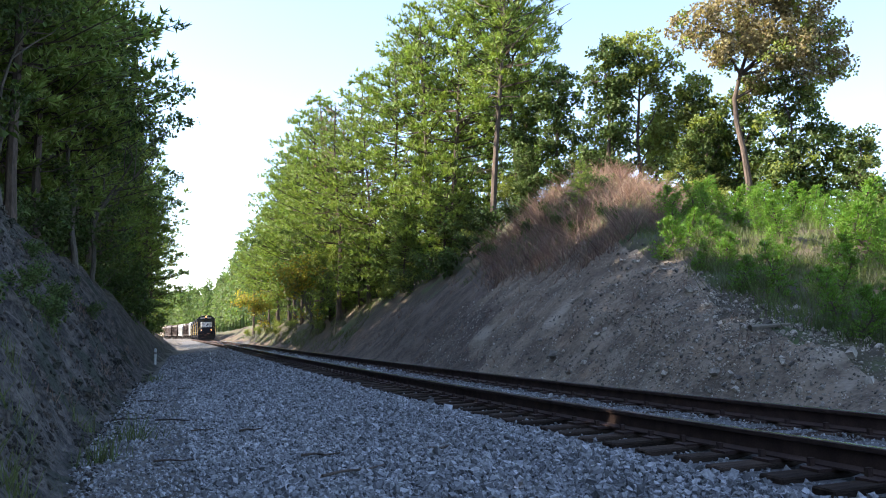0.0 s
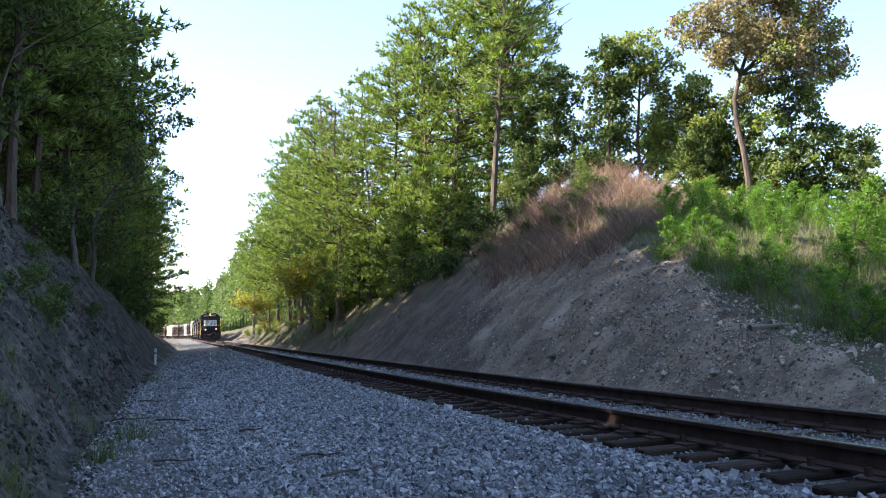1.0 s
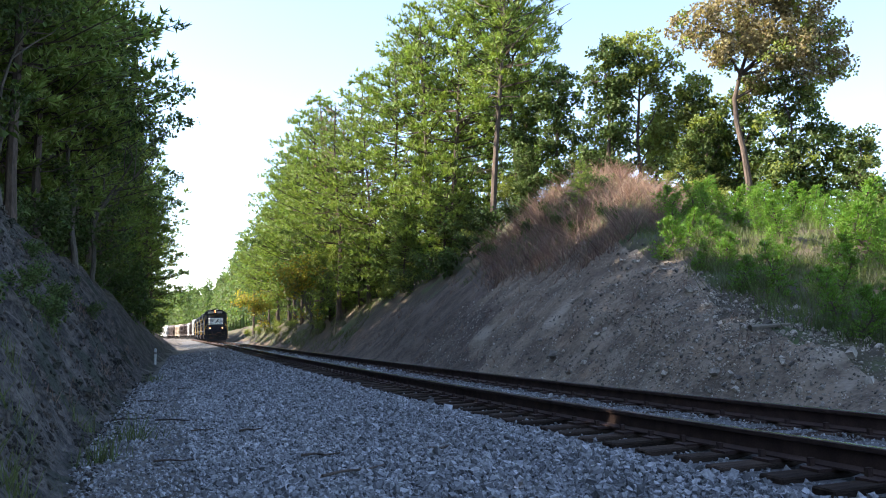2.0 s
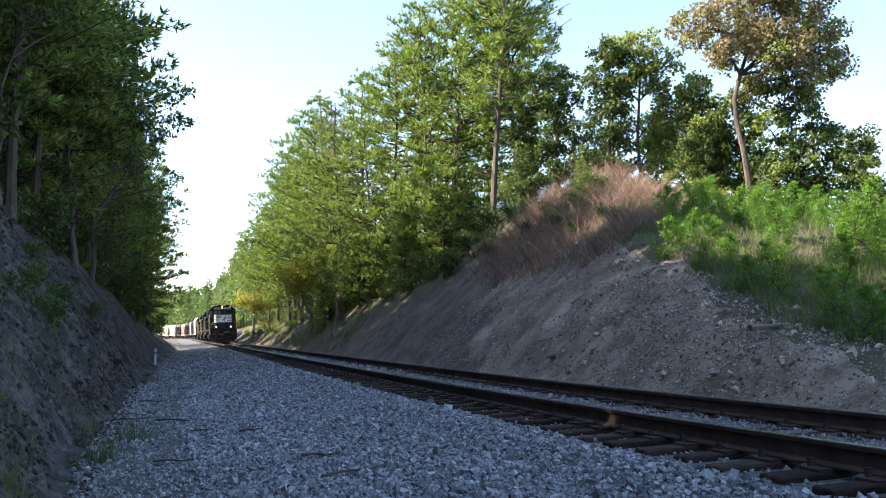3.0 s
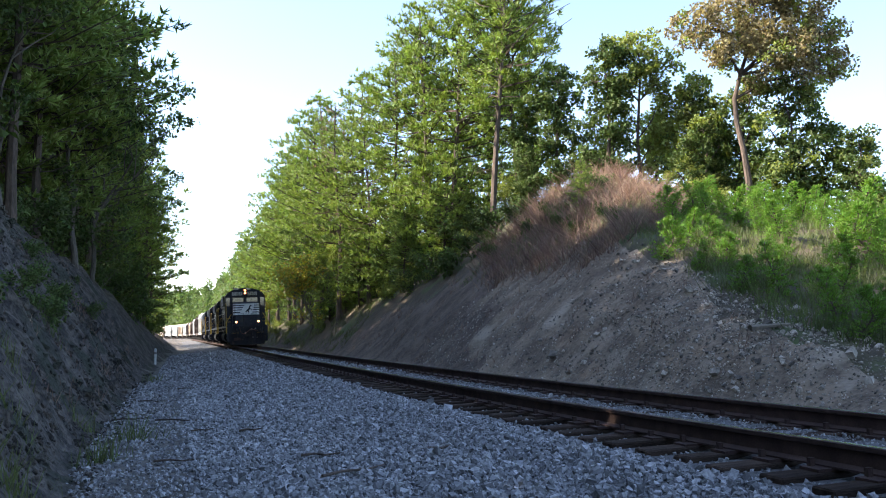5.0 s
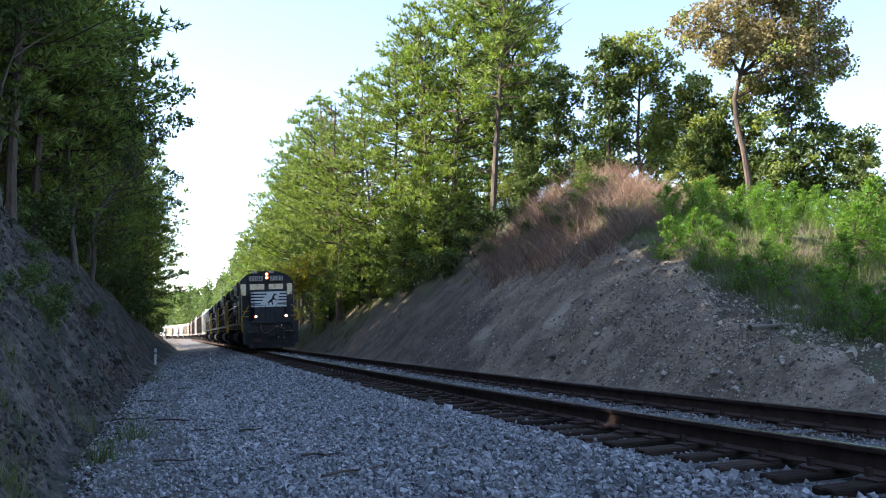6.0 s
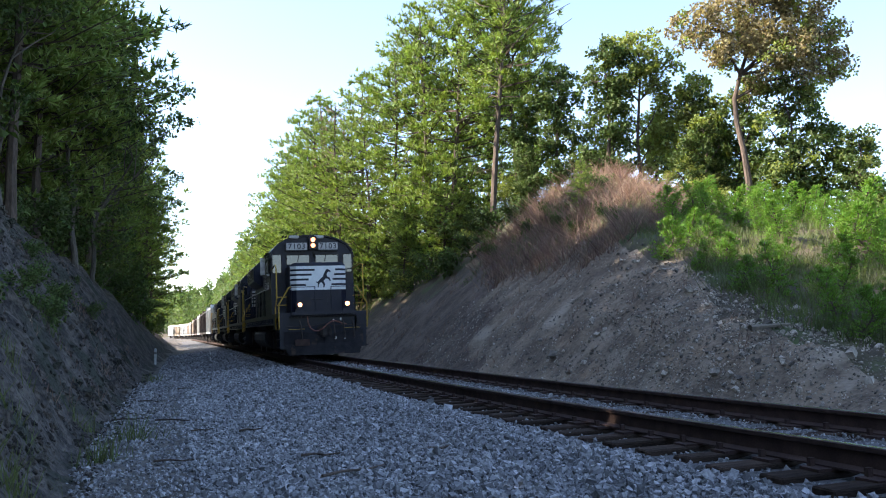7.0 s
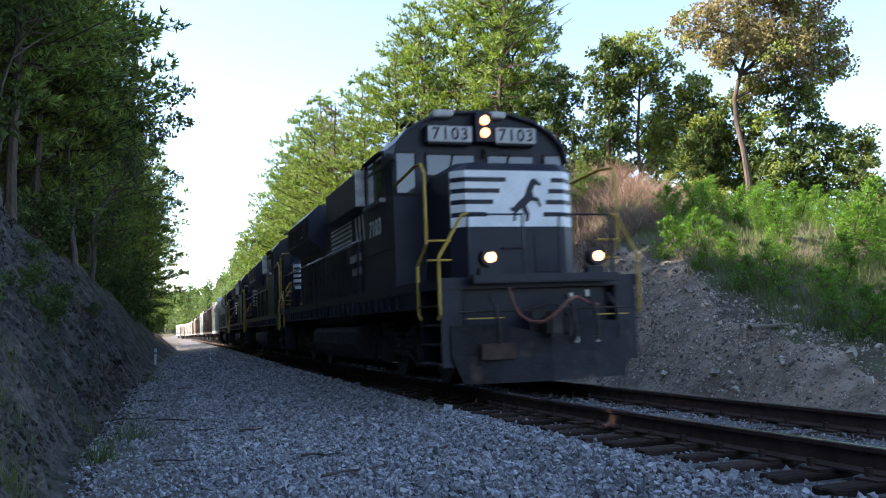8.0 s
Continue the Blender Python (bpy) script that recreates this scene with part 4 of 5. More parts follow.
def drum(bm, centre, r, depth, axis, seg=20, r2=None):
    turn = {"x": Matrix.Rotation(math.pi / 2, 4, "Y"), "y": Matrix.Rotation(math.pi / 2, 4, "X"), "z": Matrix.Identity(4)}[axis]
    bmesh.ops.create_cone(bm, cap_ends=True, segments=seg, radius1=r, radius2=r if r2 is None else r2, depth=depth, matrix=Matrix.Translation(centre) @ turn)


def rod(bm, pts, r, sides=6):
    """A bent round bar through the points."""
    pts = [Vector(p) for p in pts]
    rings = []
    for i, p in enumerate(pts):
        d = (pts[min(i + 1, len(pts) - 1)] - pts[max(i - 1, 0)]).normalized()
        a = d.orthogonal().normalized()
        c = d.cross(a)
        rings.append([bm.verts.new(p + (a * math.cos(6.2832 * k / sides) + c * math.sin(6.2832 * k / sides)) * r) for k in range(sides)])
    for q, w in zip(rings, rings[1:]):
        best = min(range(sides), key=lambda o: sum((q[k].co - w[(k + o) % sides].co).length for k in range(sides)))
        for k in range(sides):
            bm.faces.new((q[k], q[(k + 1) % sides], w[(k + 1 + best) % sides], w[(k + best) % sides]))
    bm.faces.new(rings[0][::-1])
    bm.faces.new(rings[-1])


def part(name, build, material, parent, label="", at=None, smooth=False):
    """One mesh object under parent; build(bm) fills it."""
    bm = bmesh.new()
    build(bm)
    bmesh.ops.recalc_face_normals(bm, faces=bm.faces[:])
    me = bpy.data.meshes.new(name)
    bm.to_mesh(me)
    bm.free()
    me.materials.append(material)
    if smooth:
        me.polygons.foreach_set("use_smooth", np.full(len(me.polygons), True))
    ob = child(name, me, parent, label)
    if at is not None:
        ob.matrix_basis = at
    return ob


def writing(name, text, size, material, parent, at, label=""):
    """Raised lettering from the built-in font."""
    cu = bpy.data.curves.new(name, "FONT")
    cu.body, cu.size, cu.extrude, cu.align_x, cu.align_y, cu.offset = text, size, 0.004, "CENTER", "CENTER", 0.012 * size
    cu.space_character = 1.18
    tmp = bpy.data.objects.new(name, cu)
    scene.collection.objects.link(tmp)
    me = bpy.data.meshes.new_from_object(tmp.evaluated_get(bpy.context.evaluated_depsgraph_get()))
    bpy.data.objects.remove(tmp)
    me.materials.clear()
    me.materials.append(material)
    ob = child(name, me, parent, label)
    ob.matrix_basis = at
    return ob


WHEELSETS = []


def wheelset(parent, y, r=0.51, seg=24):
    def build(bm):
        drum(bm, (0, 0, 0), 0.09, 1.5, "x", 10)
        for sx in (-1, 1):
            drum(bm, (sx * 0.755, 0, 0), r, 0.13, "x", seg)
            drum(bm, (sx * 0.70, 0, 0), r + 0.028, 0.03, "x", seg)
            drum(bm, (sx * 0.83, 0, 0), r * 0.33, 0.06, "x", 12)
            for k in range(5):
                t = 6.2832 * k / 5
                box(bm, sx * 0.80, sx * 0.835, r * 0.6 * math.cos(t) - 0.05, r * 0.6 * math.cos(t) + 0.05, r * 0.6 * math.sin(t) - 0.05, r * 0.6 * math.sin(t) + 0.05)
    ob = part("wheelset", build, M_WHEEL, parent, "steel wheels on their axle", pose(0, y, r))
    return ob


def loco_truck(parent, y):
    def frame_build(bm):
        for sx in (-1, 1):
            prism(bm, [(-1.95, 0.62), (-1.95, 0.86), (-1.75, 1.0), (-0.75, 1.02), (-0.5, 0.72), (0.5, 0.72), (0.75, 1.02), (1.75, 1.0), (1.95, 0.86), (1.95, 0.62), (1.0, 0.60), (0.55, 0.42), (-0.55, 0.42), (-1.0, 0.60)], "x", sx * 0.95, sx * 1.12)
            for yy in (-1.37, 1.37):
                box(bm, sx * 0.93, sx * 1.2, yy - 0.2, yy + 0.2, 0.32, 0.72, 0.04)
                drum(bm, (sx * 1.2, yy, 0.52), 0.13, 0.08, "x", 12)
            for yy in (-0.42, 0.42):
                for k in range(4):
                    drum(bm, (sx * 1.1, yy, 0.5 + 0.1 * k), 0.12, 0.055, "z", 10)
            rod(bm, [(sx * 1.17, -1.9, 0.42), (sx * 1.17, -0.9, 0.34), (sx * 1.17, -0.5, 0.5)], 0.03)
            for yy in (-1.8, -0.85, 0.85, 1.8):
                drum(bm, (sx * 1.12, yy, 0.84), 0.11, 0.3, "y", 10)
        box(bm, -0.95, 0.95, -0.3, 0.3, 0.5, 0.85)
    tr = part("truck", frame_build, M_GRIME, parent, "sooty two-axle truck", pose(0, y, 0))
    return [wheelset(tr, -1.37), wheelset(tr, 1.37)]


def arc_outline(half, z0, eave, crown, n=10, shoulder=0.0):
    """Cross-section with vertical sides and an arched top."""
    pts = [(half, z0), (half, eave)]
    for i in range(1, n):
        t = math.pi * i / n
        c = math.copysign(abs(math.cos(t)) ** 0.9, math.cos(t))
        pts.append((half * c, eave + (crown - eave) * math.sin(t) ** 0.95))
    return pts + [(-half, eave), (-half, z0)]


def horse_outline():
    """Plain dark shape of a rearing animal, in units of its height, from lower left."""
    return [(0.08, 0.0), (0.16, 0.02), (0.14, 0.16), (0.30, 0.30), (0.42, 0.14), (0.40, 0.0), (0.48, 0.0), (0.52, 0.16), (0.44, 0.36), (0.56, 0.48), (0.72, 0.46), (0.80, 0.32), (0.85, 0.36), (0.78, 0.54), (0.66, 0.58), (0.62, 0.70), (0.70, 0.86), (0.84, 0.82), (0.86, 0.88), (0.70, 1.0), (0.60, 0.98), (0.48, 0.78), (0.40, 0.58), (0.22, 0.44), (0.08, 0.30), (0.0, 0.34), (0.04, 0.22), (0.10, 0.24)]


def locomotive():
    loco = tagged(new("locomotive"), "black diesel freight locomotive with white striped nose and yellow handrails", "locomotive", "locomotives of the train")
    L = 17.5

    # underframe and walkway
    def sill(bm):
        box(bm, -1.53, 1.53, 0.12, L, 1.42, 1.58, 0.015)
        box(bm, -1.50, -1.44, 1.3, L - 1.2, 1.18, 1.44)
        box(bm, 1.44, 1.50, 1.3, L - 1.2, 1.18, 1.44)
        box(bm, -0.6, 0.6, 0.4, L - 0.4, 1.0, 1.43)
        for i in range(26):
            y = 2.4 + i * 0.5
            box(bm, -1.545, -1.50, y, y + 0.06, 1.22, 1.42)
    part("underframe", sill, M_BLACK, loco)
    # cab
    eave, crown = 3.62, 4.47
    def cab(bm):
        prism(bm, arc_outline(1.53, 1.58, eave, crown), "y", 2.40, 4.62)
        outer, inner = arc_outline(1.56, eave, eave + 0.02, crown + 0.03)[1:-1], arc_outline(1.52, eave, eave, crown - 0.01)[1:-1]
        prism(bm, outer + inner[::-1], "y", 2.28, 4.70)
        # frame ridge round the front
        box(bm, -1.545, -1.50, 2.3, 4.5, 2.22, 2.26)
    part("cab", cab, M_BLACK, loco, "black painted cab with arched roof")
    def pane(name, x0, x1, z0, z1, y=2.392):
        ob = part(name, lambda bm: box(bm, x0, x1, y - 0.012, y, z0, z1, 0.005), M_GLASS, loco, "pale reflecting cab window")
        def gasket(bm):
            t = 0.03
            for a, b, c, d in ((x0 - t, x1 + t, z1, z1 + t), (x0 - t, x1 + t, z0 - t, z0), (x0 - t, x0, z0, z1), (x1, x1 + t, z0, z1)):
                box(bm, a, b, y - 0.03, y, c, d)
        part("window_frame", gasket, M_GRIME, ob)
        return ob
    w = pane("window_pane", -0.95, -0.12, 3.40, 3.74)
    part("wiper", lambda bm: rod(bm, [(-0.5, 2.35, 3.76), (-0.55, 2.35, 3.5)], 0.012), M_GRIME, w)
    w = pane("window_pane", 0.12, 0.95, 3.40, 3.74)
    part("wiper", lambda bm: rod(bm, [(0.5, 2.35, 3.76), (0.45, 2.35, 3.5)], 0.012), M_GRIME, w)
    pane("window_pane", -1.47, -1.16, 3.10, 3.76)
    pane("window_pane", 1.16, 1.47, 3.10, 3.76)
    for sx in (-1, 1):
        def sidewin(bm):
            box(bm, sx * 1.53, sx * 1.545, 3.0, 3.55, 3.12, 3.80, 0.004)
            box(bm, sx * 1.53, sx * 1.545, 3.62, 4.25, 3.12, 3.80, 0.004)
        w = part("side_window", sidewin, M_GLASS, loco, "sliding cab side window")
        def sframe(bm):
            for y in (2.94, 3.56, 4.26):
                box(bm, sx * 1.53, sx * 1.57, y, y + 0.05, 3.08, 3.86)
            box(bm, sx * 1.53, sx * 1.62, 2.94, 4.31, 3.86, 3.90)
        part("window_frame", sframe, M_GRIME, w)
        part("armrest", lambda bm: box(bm, sx * 1.53, sx * 1.62, 2.94, 4.31, 3.04, 3.09, 0.01), M_STEEL, w)
        part("wind_deflector", lambda bm: box(bm, sx * 1.55, sx * 1.74, 4.36, 4.40, 3.15, 3.82), M_STEEL, loco)
    for x0 in (-0.86, 0.06):
        part("roof_panel", lambda bm: box(bm, x0, x0 + 0.36, 2.22, 2.45, 4.36, 4.47, 0.02), M_BOARD, loco, "pale grey roof panel")
    # number boards and headlight
    for x0, x1 in ((-0.98, -0.22), (0.20, 0.92)):
        nb = part("number_board", lambda bm: box(bm, x0 - 0.025, x1 + 0.025, 2.16, 2.42, 3.895, 4.205, 0.03), M_BLACK, loco, "illuminated number board on the cab front")
        part("board_face", lambda bm: box(bm, x0, x1, 2.15, 2.165, 3.92, 4.18, 0.006), M_BOARD, nb, "pale number board face")
    hl = part("headlight", lambda bm: prism(bm, [(-0.15, 3.94), (0.15, 3.94), (0.15, 4.40), (0.10, 4.44), (-0.10, 4.44), (-0.15, 4.40)], "y", 2.14, 2.42), M_BLACK, loco, "twin headlight housing")
    for z in (4.08, 4.29):
        part("lens", lambda bm: drum(bm, (0, 2.125, z), 0.08, 0.03, "y", 20), M_HEAD, hl, "glowing orange-white headlight lens")
        part("rim", lambda bm: drum(bm, (0, 2.145, z), 0.10, 0.035, "y", 20), M_GRIME, hl)
    part("sand_spout", lambda bm: rod(bm, [(0.05, 2.38, 3.84), (0.05, 2.3, 3.76), (0.05, 2.36, 3.7)], 0.03), M_GRIME, loco)
    part("air_horn", lambda bm: [rod(bm, [(-0.9 + 0.12 * k, 4.1, 4.58), (-0.9 + 0.12 * k, 3.8 - 0.06 * k, 4.60)], 0.035) for k in range(3)], M_GRIME, loco)
    part("antenna", lambda bm: [rod(bm, [(-0.5 + 0.25 * k, 2.8, 4.5), (-0.5 + 0.25 * k, 2.8, 4.66)], 0.012) for k in range(4)], M_GRIME, loco)
    # short nose with chamfered corners and peaked top
    plan = [(-0.80, 0.95), (0.80, 0.95), (1.0, 1.12), (1.0, 2.41), (-1.0, 2.41), (-1.0, 1.12)]
    def nose(bm):
        prism(bm, plan, "z", 1.58, 3.24)
        lo, hi = [bm.verts.new((x, y, 3.24)) for x, y in plan], []
        for x, y in plan:
            hi.append(bm.verts.new((x * 0.9, min(max(y, 1.03), 2.41), 3.42 - 0.07 * abs(x))))
        for i in range(6):
            bm.faces.new((lo[i], lo[(i + 1) % 6], hi[(i + 1) % 6], hi[i]))
        bm.faces.new(hi)
    part("nose", nose, M_BLACK, loco, "low black nose")
    # white panel, stripes and dark animal shape on the nose
    def wrap(bm, z0, z1, x0, x1, out):
        """Thin plate following the nose front and its chamfers between x0 and x1."""
        prof = [(-1.0, 1.12), (-0.80, 0.95), (0.80, 0.95), (1.0, 1.12)]
        xs = sorted({x0, x1, *[p[0] for p in prof if x0 < p[0] < x1]})
        pts = []
        for x in xs:
            y = float(np.interp(x, [p[0] for p in prof], [p[1] for p in prof]))
            pts.append((x, y - out))
        prism(bm, pts + [(x, y + out + 0.002) for x, y in pts[::-1]], "z", z0, z1)
    panel = part("nose_panel", lambda bm: wrap(bm, 2.38, 3.235, -0.99, 0.99, 0.006), M_WHITE, loco, "white panel with black stripes on the nose")
    rows = [(3.06, 3.13), (2.89, 2.96), (2.72, 2.79), (2.53, 2.60)]
    for i, (z0, z1) in enumerate(rows):
        part("stripe", lambda bm: wrap(bm, z0, z1, -0.985, -0.14 - 0.11 * i, 0.010), M_BLACK, panel, "black stripe")
        part("stripe", lambda bm: wrap(bm, z0, z1, 0.60 - 0.05 * i, 0.985, 0.010), M_BLACK, panel, "black stripe")
    part("emblem", lambda bm: prism(bm, [(-0.10 + 0.62 * x, 2.46 + 0.66 * z) for x, z in horse_outline()], "y", 0.936, 0.942), M_BLACK, panel, "dark rearing horse shape")
    part("nose_door", lambda bm: box(bm, 0.28, 0.78, 0.935, 0.952, 1.68, 2.30, 0.008), M_BLACK, loco)
    part("nose_grab_iron", lambda bm: [rod(bm, [(-0.25, 0.95, z), (-0.25, 0.87, z), (0.1, 0.87, z), (0.1, 0.95, z)], 0.012) for z in (2.05,)], M_GRIME, loco)
    # long hood
    def hood(bm):
        prism(bm, [(0.95, 1.58), (0.95, 3.75), (0.72, 3.98), (-0.72, 3.98), (-0.95, 3.75), (-0.95, 1.58)], "y", 4.62, 16.6)
    part("long_hood", hood, M_BLACK, loco, "long black engine hood")
    part("dynamic_brake_housing", lambda bm: prism(bm, [(1.22, 3.48), (1.22, 4.18), (1.0, 4.36), (-1.0, 4.36), (-1.22, 4.18), (-1.22, 3.48), (-0.9, 3.40), (0.9, 3.40)], "y", 5.1, 10.3), M_BLACK, loco)
    part("radiator_housing", lambda bm: prism(bm, [(1.0, 3.10), (1.35, 3.35), (1.35, 4.0), (1.05, 4.28), (-1.05, 4.28), (-1.35, 4.0), (-1.35, 3.35), (-1.0, 3.10)], "y", 12.4, 16.3), M_BLACK, loco)
    for y in (6.1, 7.7, 9.3):
        part("roof_fan", lambda bm: drum(bm, (0, y, 4.42), 0.62, 0.16, "z", 20), M_GRIME, loco)
    for y in (13.1, 14.4, 15.7):
        part("roof_fan", lambda bm: drum(bm, (0, y, 4.35), 0.66, 0.18, "z", 20), M_GRIME, loco)
    part("exhaust_stack", lambda bm: box(bm, -0.25, 0.25, 11.1, 11.7, 3.9, 4.30, 0.03), M_GRIME, loco)
    for sx in (-1, 1):
        for i in range(13):
            y = 4.8 + i * 0.9
            d = part("hood_door", lambda bm: box(bm, sx * 0.948, sx * 0.968, y, y + 0.84, 1.68, 3.02, 0.008), M_BLACK, loco)
            part("latch", lambda bm: box(bm, sx * 0.966, sx * 0.99, y + 0.74, y + 0.80, 2.2, 2.36), M_GRIME, d)
        for i in range(4):
            y = 12.6 + i * 0.92
            g = part("radiator_grille", lambda bm: box(bm, sx * 1.345, sx * 1.365, y, y + 0.84, 3.45, 3.95), M_GRIME, loco)
            part("grille_slat", lambda bm: [box(bm, sx * 1.36, sx * 1.38, y + 0.03, y + 0.81, 3.48 + 0.075 * k, 3.51 + 0.075 * k) for k in range(6)], M_BLACK, g)
        # striped emblem plate on the hood side
        pl = part("side_emblem", lambda bm: box(bm, sx * 0.968, sx * 0.974, 8.5, 11.1, 2.80, 3.38), M_WHITE, loco, "white side emblem with dark stripes")
        for k in range(5):
            part("stripe", lambda bm: box(bm, sx * 0.974, sx * 0.979, 8.52, 11.08, 2.86 + 0.11 * k, 2.90 + 0.11 * k), M_BLACK, pl)
        part("letter_shape", lambda bm: [prism(bm, [(7.10 + q, 2.80), (7.26 + q, 2.80), (7.40 + q, 3.38), (7.24 + q, 3.38)], "x", sx * 0.968, sx * 0.974) for q in (0, 0.36, 0.72)], M_WHITE, pl)
        # side handrail
        part("side_handrail", lambda bm: rod(bm, [(sx * 1.50, 5.3, 2.6), (sx * 1.50, 16.4, 2.6)], 0.022), M_STEEL, loco, "pale walkway handrail")
        for i in range(7):
            y = 5.4 + i * 1.82
            part("stanchion", lambda bm: rod(bm, [(sx * 1.51, y, 1.5), (sx * 1.50, y, 2.6)], 0.02), M_BLACK, loco)
        # steps, step rails at both ends
        for end, f in ((0, 1), (L + 0.12, -1)):
            def steps(bm):
                box(bm, sx * 1.15, sx * 1.20, end + f * 0.14, end + f * 1.12, 0.35, 1.45)
                for y in (0.14, 1.12):
                    box(bm, sx * 1.15, sx * 1.50, end + f * y, end + f * (y + 0.03), 0.35, 1.45)
            st = part("step_well", steps, M_BLACK, loco)
            for k in range(4):
                part("step_tread", lambda bm: box(bm, sx * 1.18, sx * 1.53, end + f * 0.16, end + f * 1.12, 0.38 + 0.27 * k, 0.41 + 0.27 * k), M_PLOW, st, "worn steel step edge")
            part("step_rail", lambda bm: rod(bm, [(sx * 1.50, end + f * 2.4, 3.22), (sx * 1.53, end + f * 1.1, 3.30), (sx * 1.55, end + f * 0.72, 3.26), (sx * 1.53, end + f * 0.62, 3.12), (sx * 1.53, end + f * 0.62, 2.10), (sx * 1.53, end + f * 1.12, 1.82), (sx * 1.53, end + f * 1.15, 1.10), (sx * 1.53, end + f * 1.0, 1.02)], 0.024, 8), M_YELLOW, loco, "yellow grab rail")
            part("step_rail", lambda bm: rod(bm, [(sx * 1.10, end + f * 0.04, 2.46), (sx * 1.18, end + f * 0.04, 2.44), (sx * 1.53, end + f * 0.06, 1.86), (sx * 1.53, end + f * 0.08, 1.08), (sx * 1.53, end + f * 0.18, 1.02)], 0.024, 8), M_YELLOW, loco, "yellow grab rail")
            for z in (2.14, 1.86):
                part("cross_rail", lambda bm: rod(bm, [(sx * 1.53, end + f * 0.62, z), (sx * 1.16, end + f * 0.62, z)], 0.016), M_YELLOW, loco, "yellow grab rail")
    # front and rear railings, plates, couplers
    for end, f in ((0, 1), (L + 0.12, -1)):
        for sx in (-1, 1):
            part("end_railing", lambda bm: rod(bm, [(sx * 1.10, end + f * 0.04, 1.6), (sx * 1.10, end + f * 0.04, 2.45), (sx * 0.28, end + f * 0.04, 2.45), (sx * 0.28, end + f * 0.04, 1.62)], 0.02), M_BLACK, loco)
        part("anticlimber", lambda bm: box(bm, -1.12, 1.12, end - f * 0.16 if f > 0 else end, end if f > 0 else end + 0.16, 1.48, 1.60, 0.02), M_BLACK, loco, "worn black end beam")
        # darker than the running gear: shade under the end beam put into the colour
        part("end_plate", lambda bm: box(bm, -1.14, 1.14, *sorted((end + f * 0.30, end + f * 0.38)), 0.60, 1.45), M_BLACK, loco)
        def plow(bm):
            tip = end - f * 0.16
            cols = [(-1.38, end + f * 0.10), (-0.7, end - f * 0.05), (0.0, tip), (0.7, end - f * 0.05), (1.38, end + f * 0.10)]
            low = [(-1.22, end + f * 0.05), (-0.7, end - f * 0.10), (0.0, tip - f * 0.06), (0.7, end - f * 0.10), (1.22, end + f * 0.05)]
            for off in (0, f * 0.05):
                a = [bm.verts.new((x, y + off, 0.92 if abs(x) > 0.5 else 0.74)) for x, y in cols]
                m = [bm.verts.new((x, y + off, 0.50)) for x, y in cols]
                c = [bm.verts.new((x, y + off, 0.12)) for x, y in low]
                for q, w2 in ((a, m), (m, c)):
                    for i in range(4):
                        bm.faces.new((q[i], q[i + 1], w2[i + 1], w2[i]))
        part("plow", plow, M_PLOW, loco, "dark worn steel snow plow")
        for x in (-0.95, 0.95):
            for z in (1.0,):
                part("plow_step", lambda bm: box(bm, x - 0.26, x + 0.26, min(end - f * 0.14, end - f * 0.02), max(end - f * 0.14, end - f * 0.02), z, z + 0.016), M_YELLOW, loco, "thin worn yellow step edge")
        part("plow_hatch", lambda bm: box(bm, -1.02, -0.52, *sorted((end - f * 0.12, end - f * 0.02)), 0.44, 0.66, 0.012), M_RAIL, loco, "rust brown plate on the plow")
        def coupler(bm):
            ya, yb = sorted((end + f * 0.15, end - f * 0.32))
            box(bm, -0.10, 0.10, ya, yb, 0.80, 0.98, 0.02)
            ya, yb = sorted((end - f * 0.28, end - f * 0.50))
            box(bm, -0.19, 0.05, ya, yb, 0.72, 1.06, 0.05)
            box(bm, 0.07, 0.19, ya, yb, 0.74, 1.04, 0.05)
            box(bm, -0.24, 0.24, *sorted((end + f * 0.1, end + f * 0.02)), 0.70, 1.10, 0.03)
        part("coupler", coupler, M_GRIME, loco, "knuckle coupler")
        part("uncoupling_lever", lambda bm: rod(bm, [(-1.3, end - f * 0.06, 1.10), (-0.4, end - f * 0.08, 1.10), (0, end - f * 0.22, 1.18), (0.4, end - f * 0.08, 1.10), (1.3, end - f * 0.06, 1.10)], 0.014), M_GRIME, loco)
        part("air_hose", lambda bm: rod(bm, [(-0.58, end - f * 0.10, 1.42), (-0.57, end - f * 0.2, 1.2), (-0.51, end - f * 0.3, 1.03), (-0.40, end - f * 0.4, 0.94), (-0.27, end - f * 0.48, 0.93), (-0.14, end - f * 0.54, 1.0), (-0.01, end - f * 0.54, 1.11), (0.13, end - f * 0.48, 1.21), (0.28, end - f * 0.38, 1.26), (0.45, end - f * 0.26, 1.22), (0.60, end - f * 0.18, 1.16), (0.75, end - f * 0.12, 1.14)], 0.024, 6), M_HOSE, loco, "sagging red-brown air hose")
        for x in (0.28, 0.62, -0.85, 0.95):
            part("hose", lambda bm: rod(bm, [(x, end - f * 0.06, 1.30), (x + 0.02, end - f * 0.22, 1.15), (x + 0.04, end - f * 0.26, 0.85), (x + 0.06, end - f * 0.2, 0.66)], 0.028, 6), M_GRIME, loco)
        for x, z in ((0.36, 0.62), (0.68, 0.62), (0.3, 1.22), (0.55, 1.26)):
            part("glad_hand", lambda bm: box(bm, x - 0.025, x + 0.025, *sorted((end - f * 0.22, end - f * 0.16)), z, z + 0.10, 0.01), M_STEEL, loco)
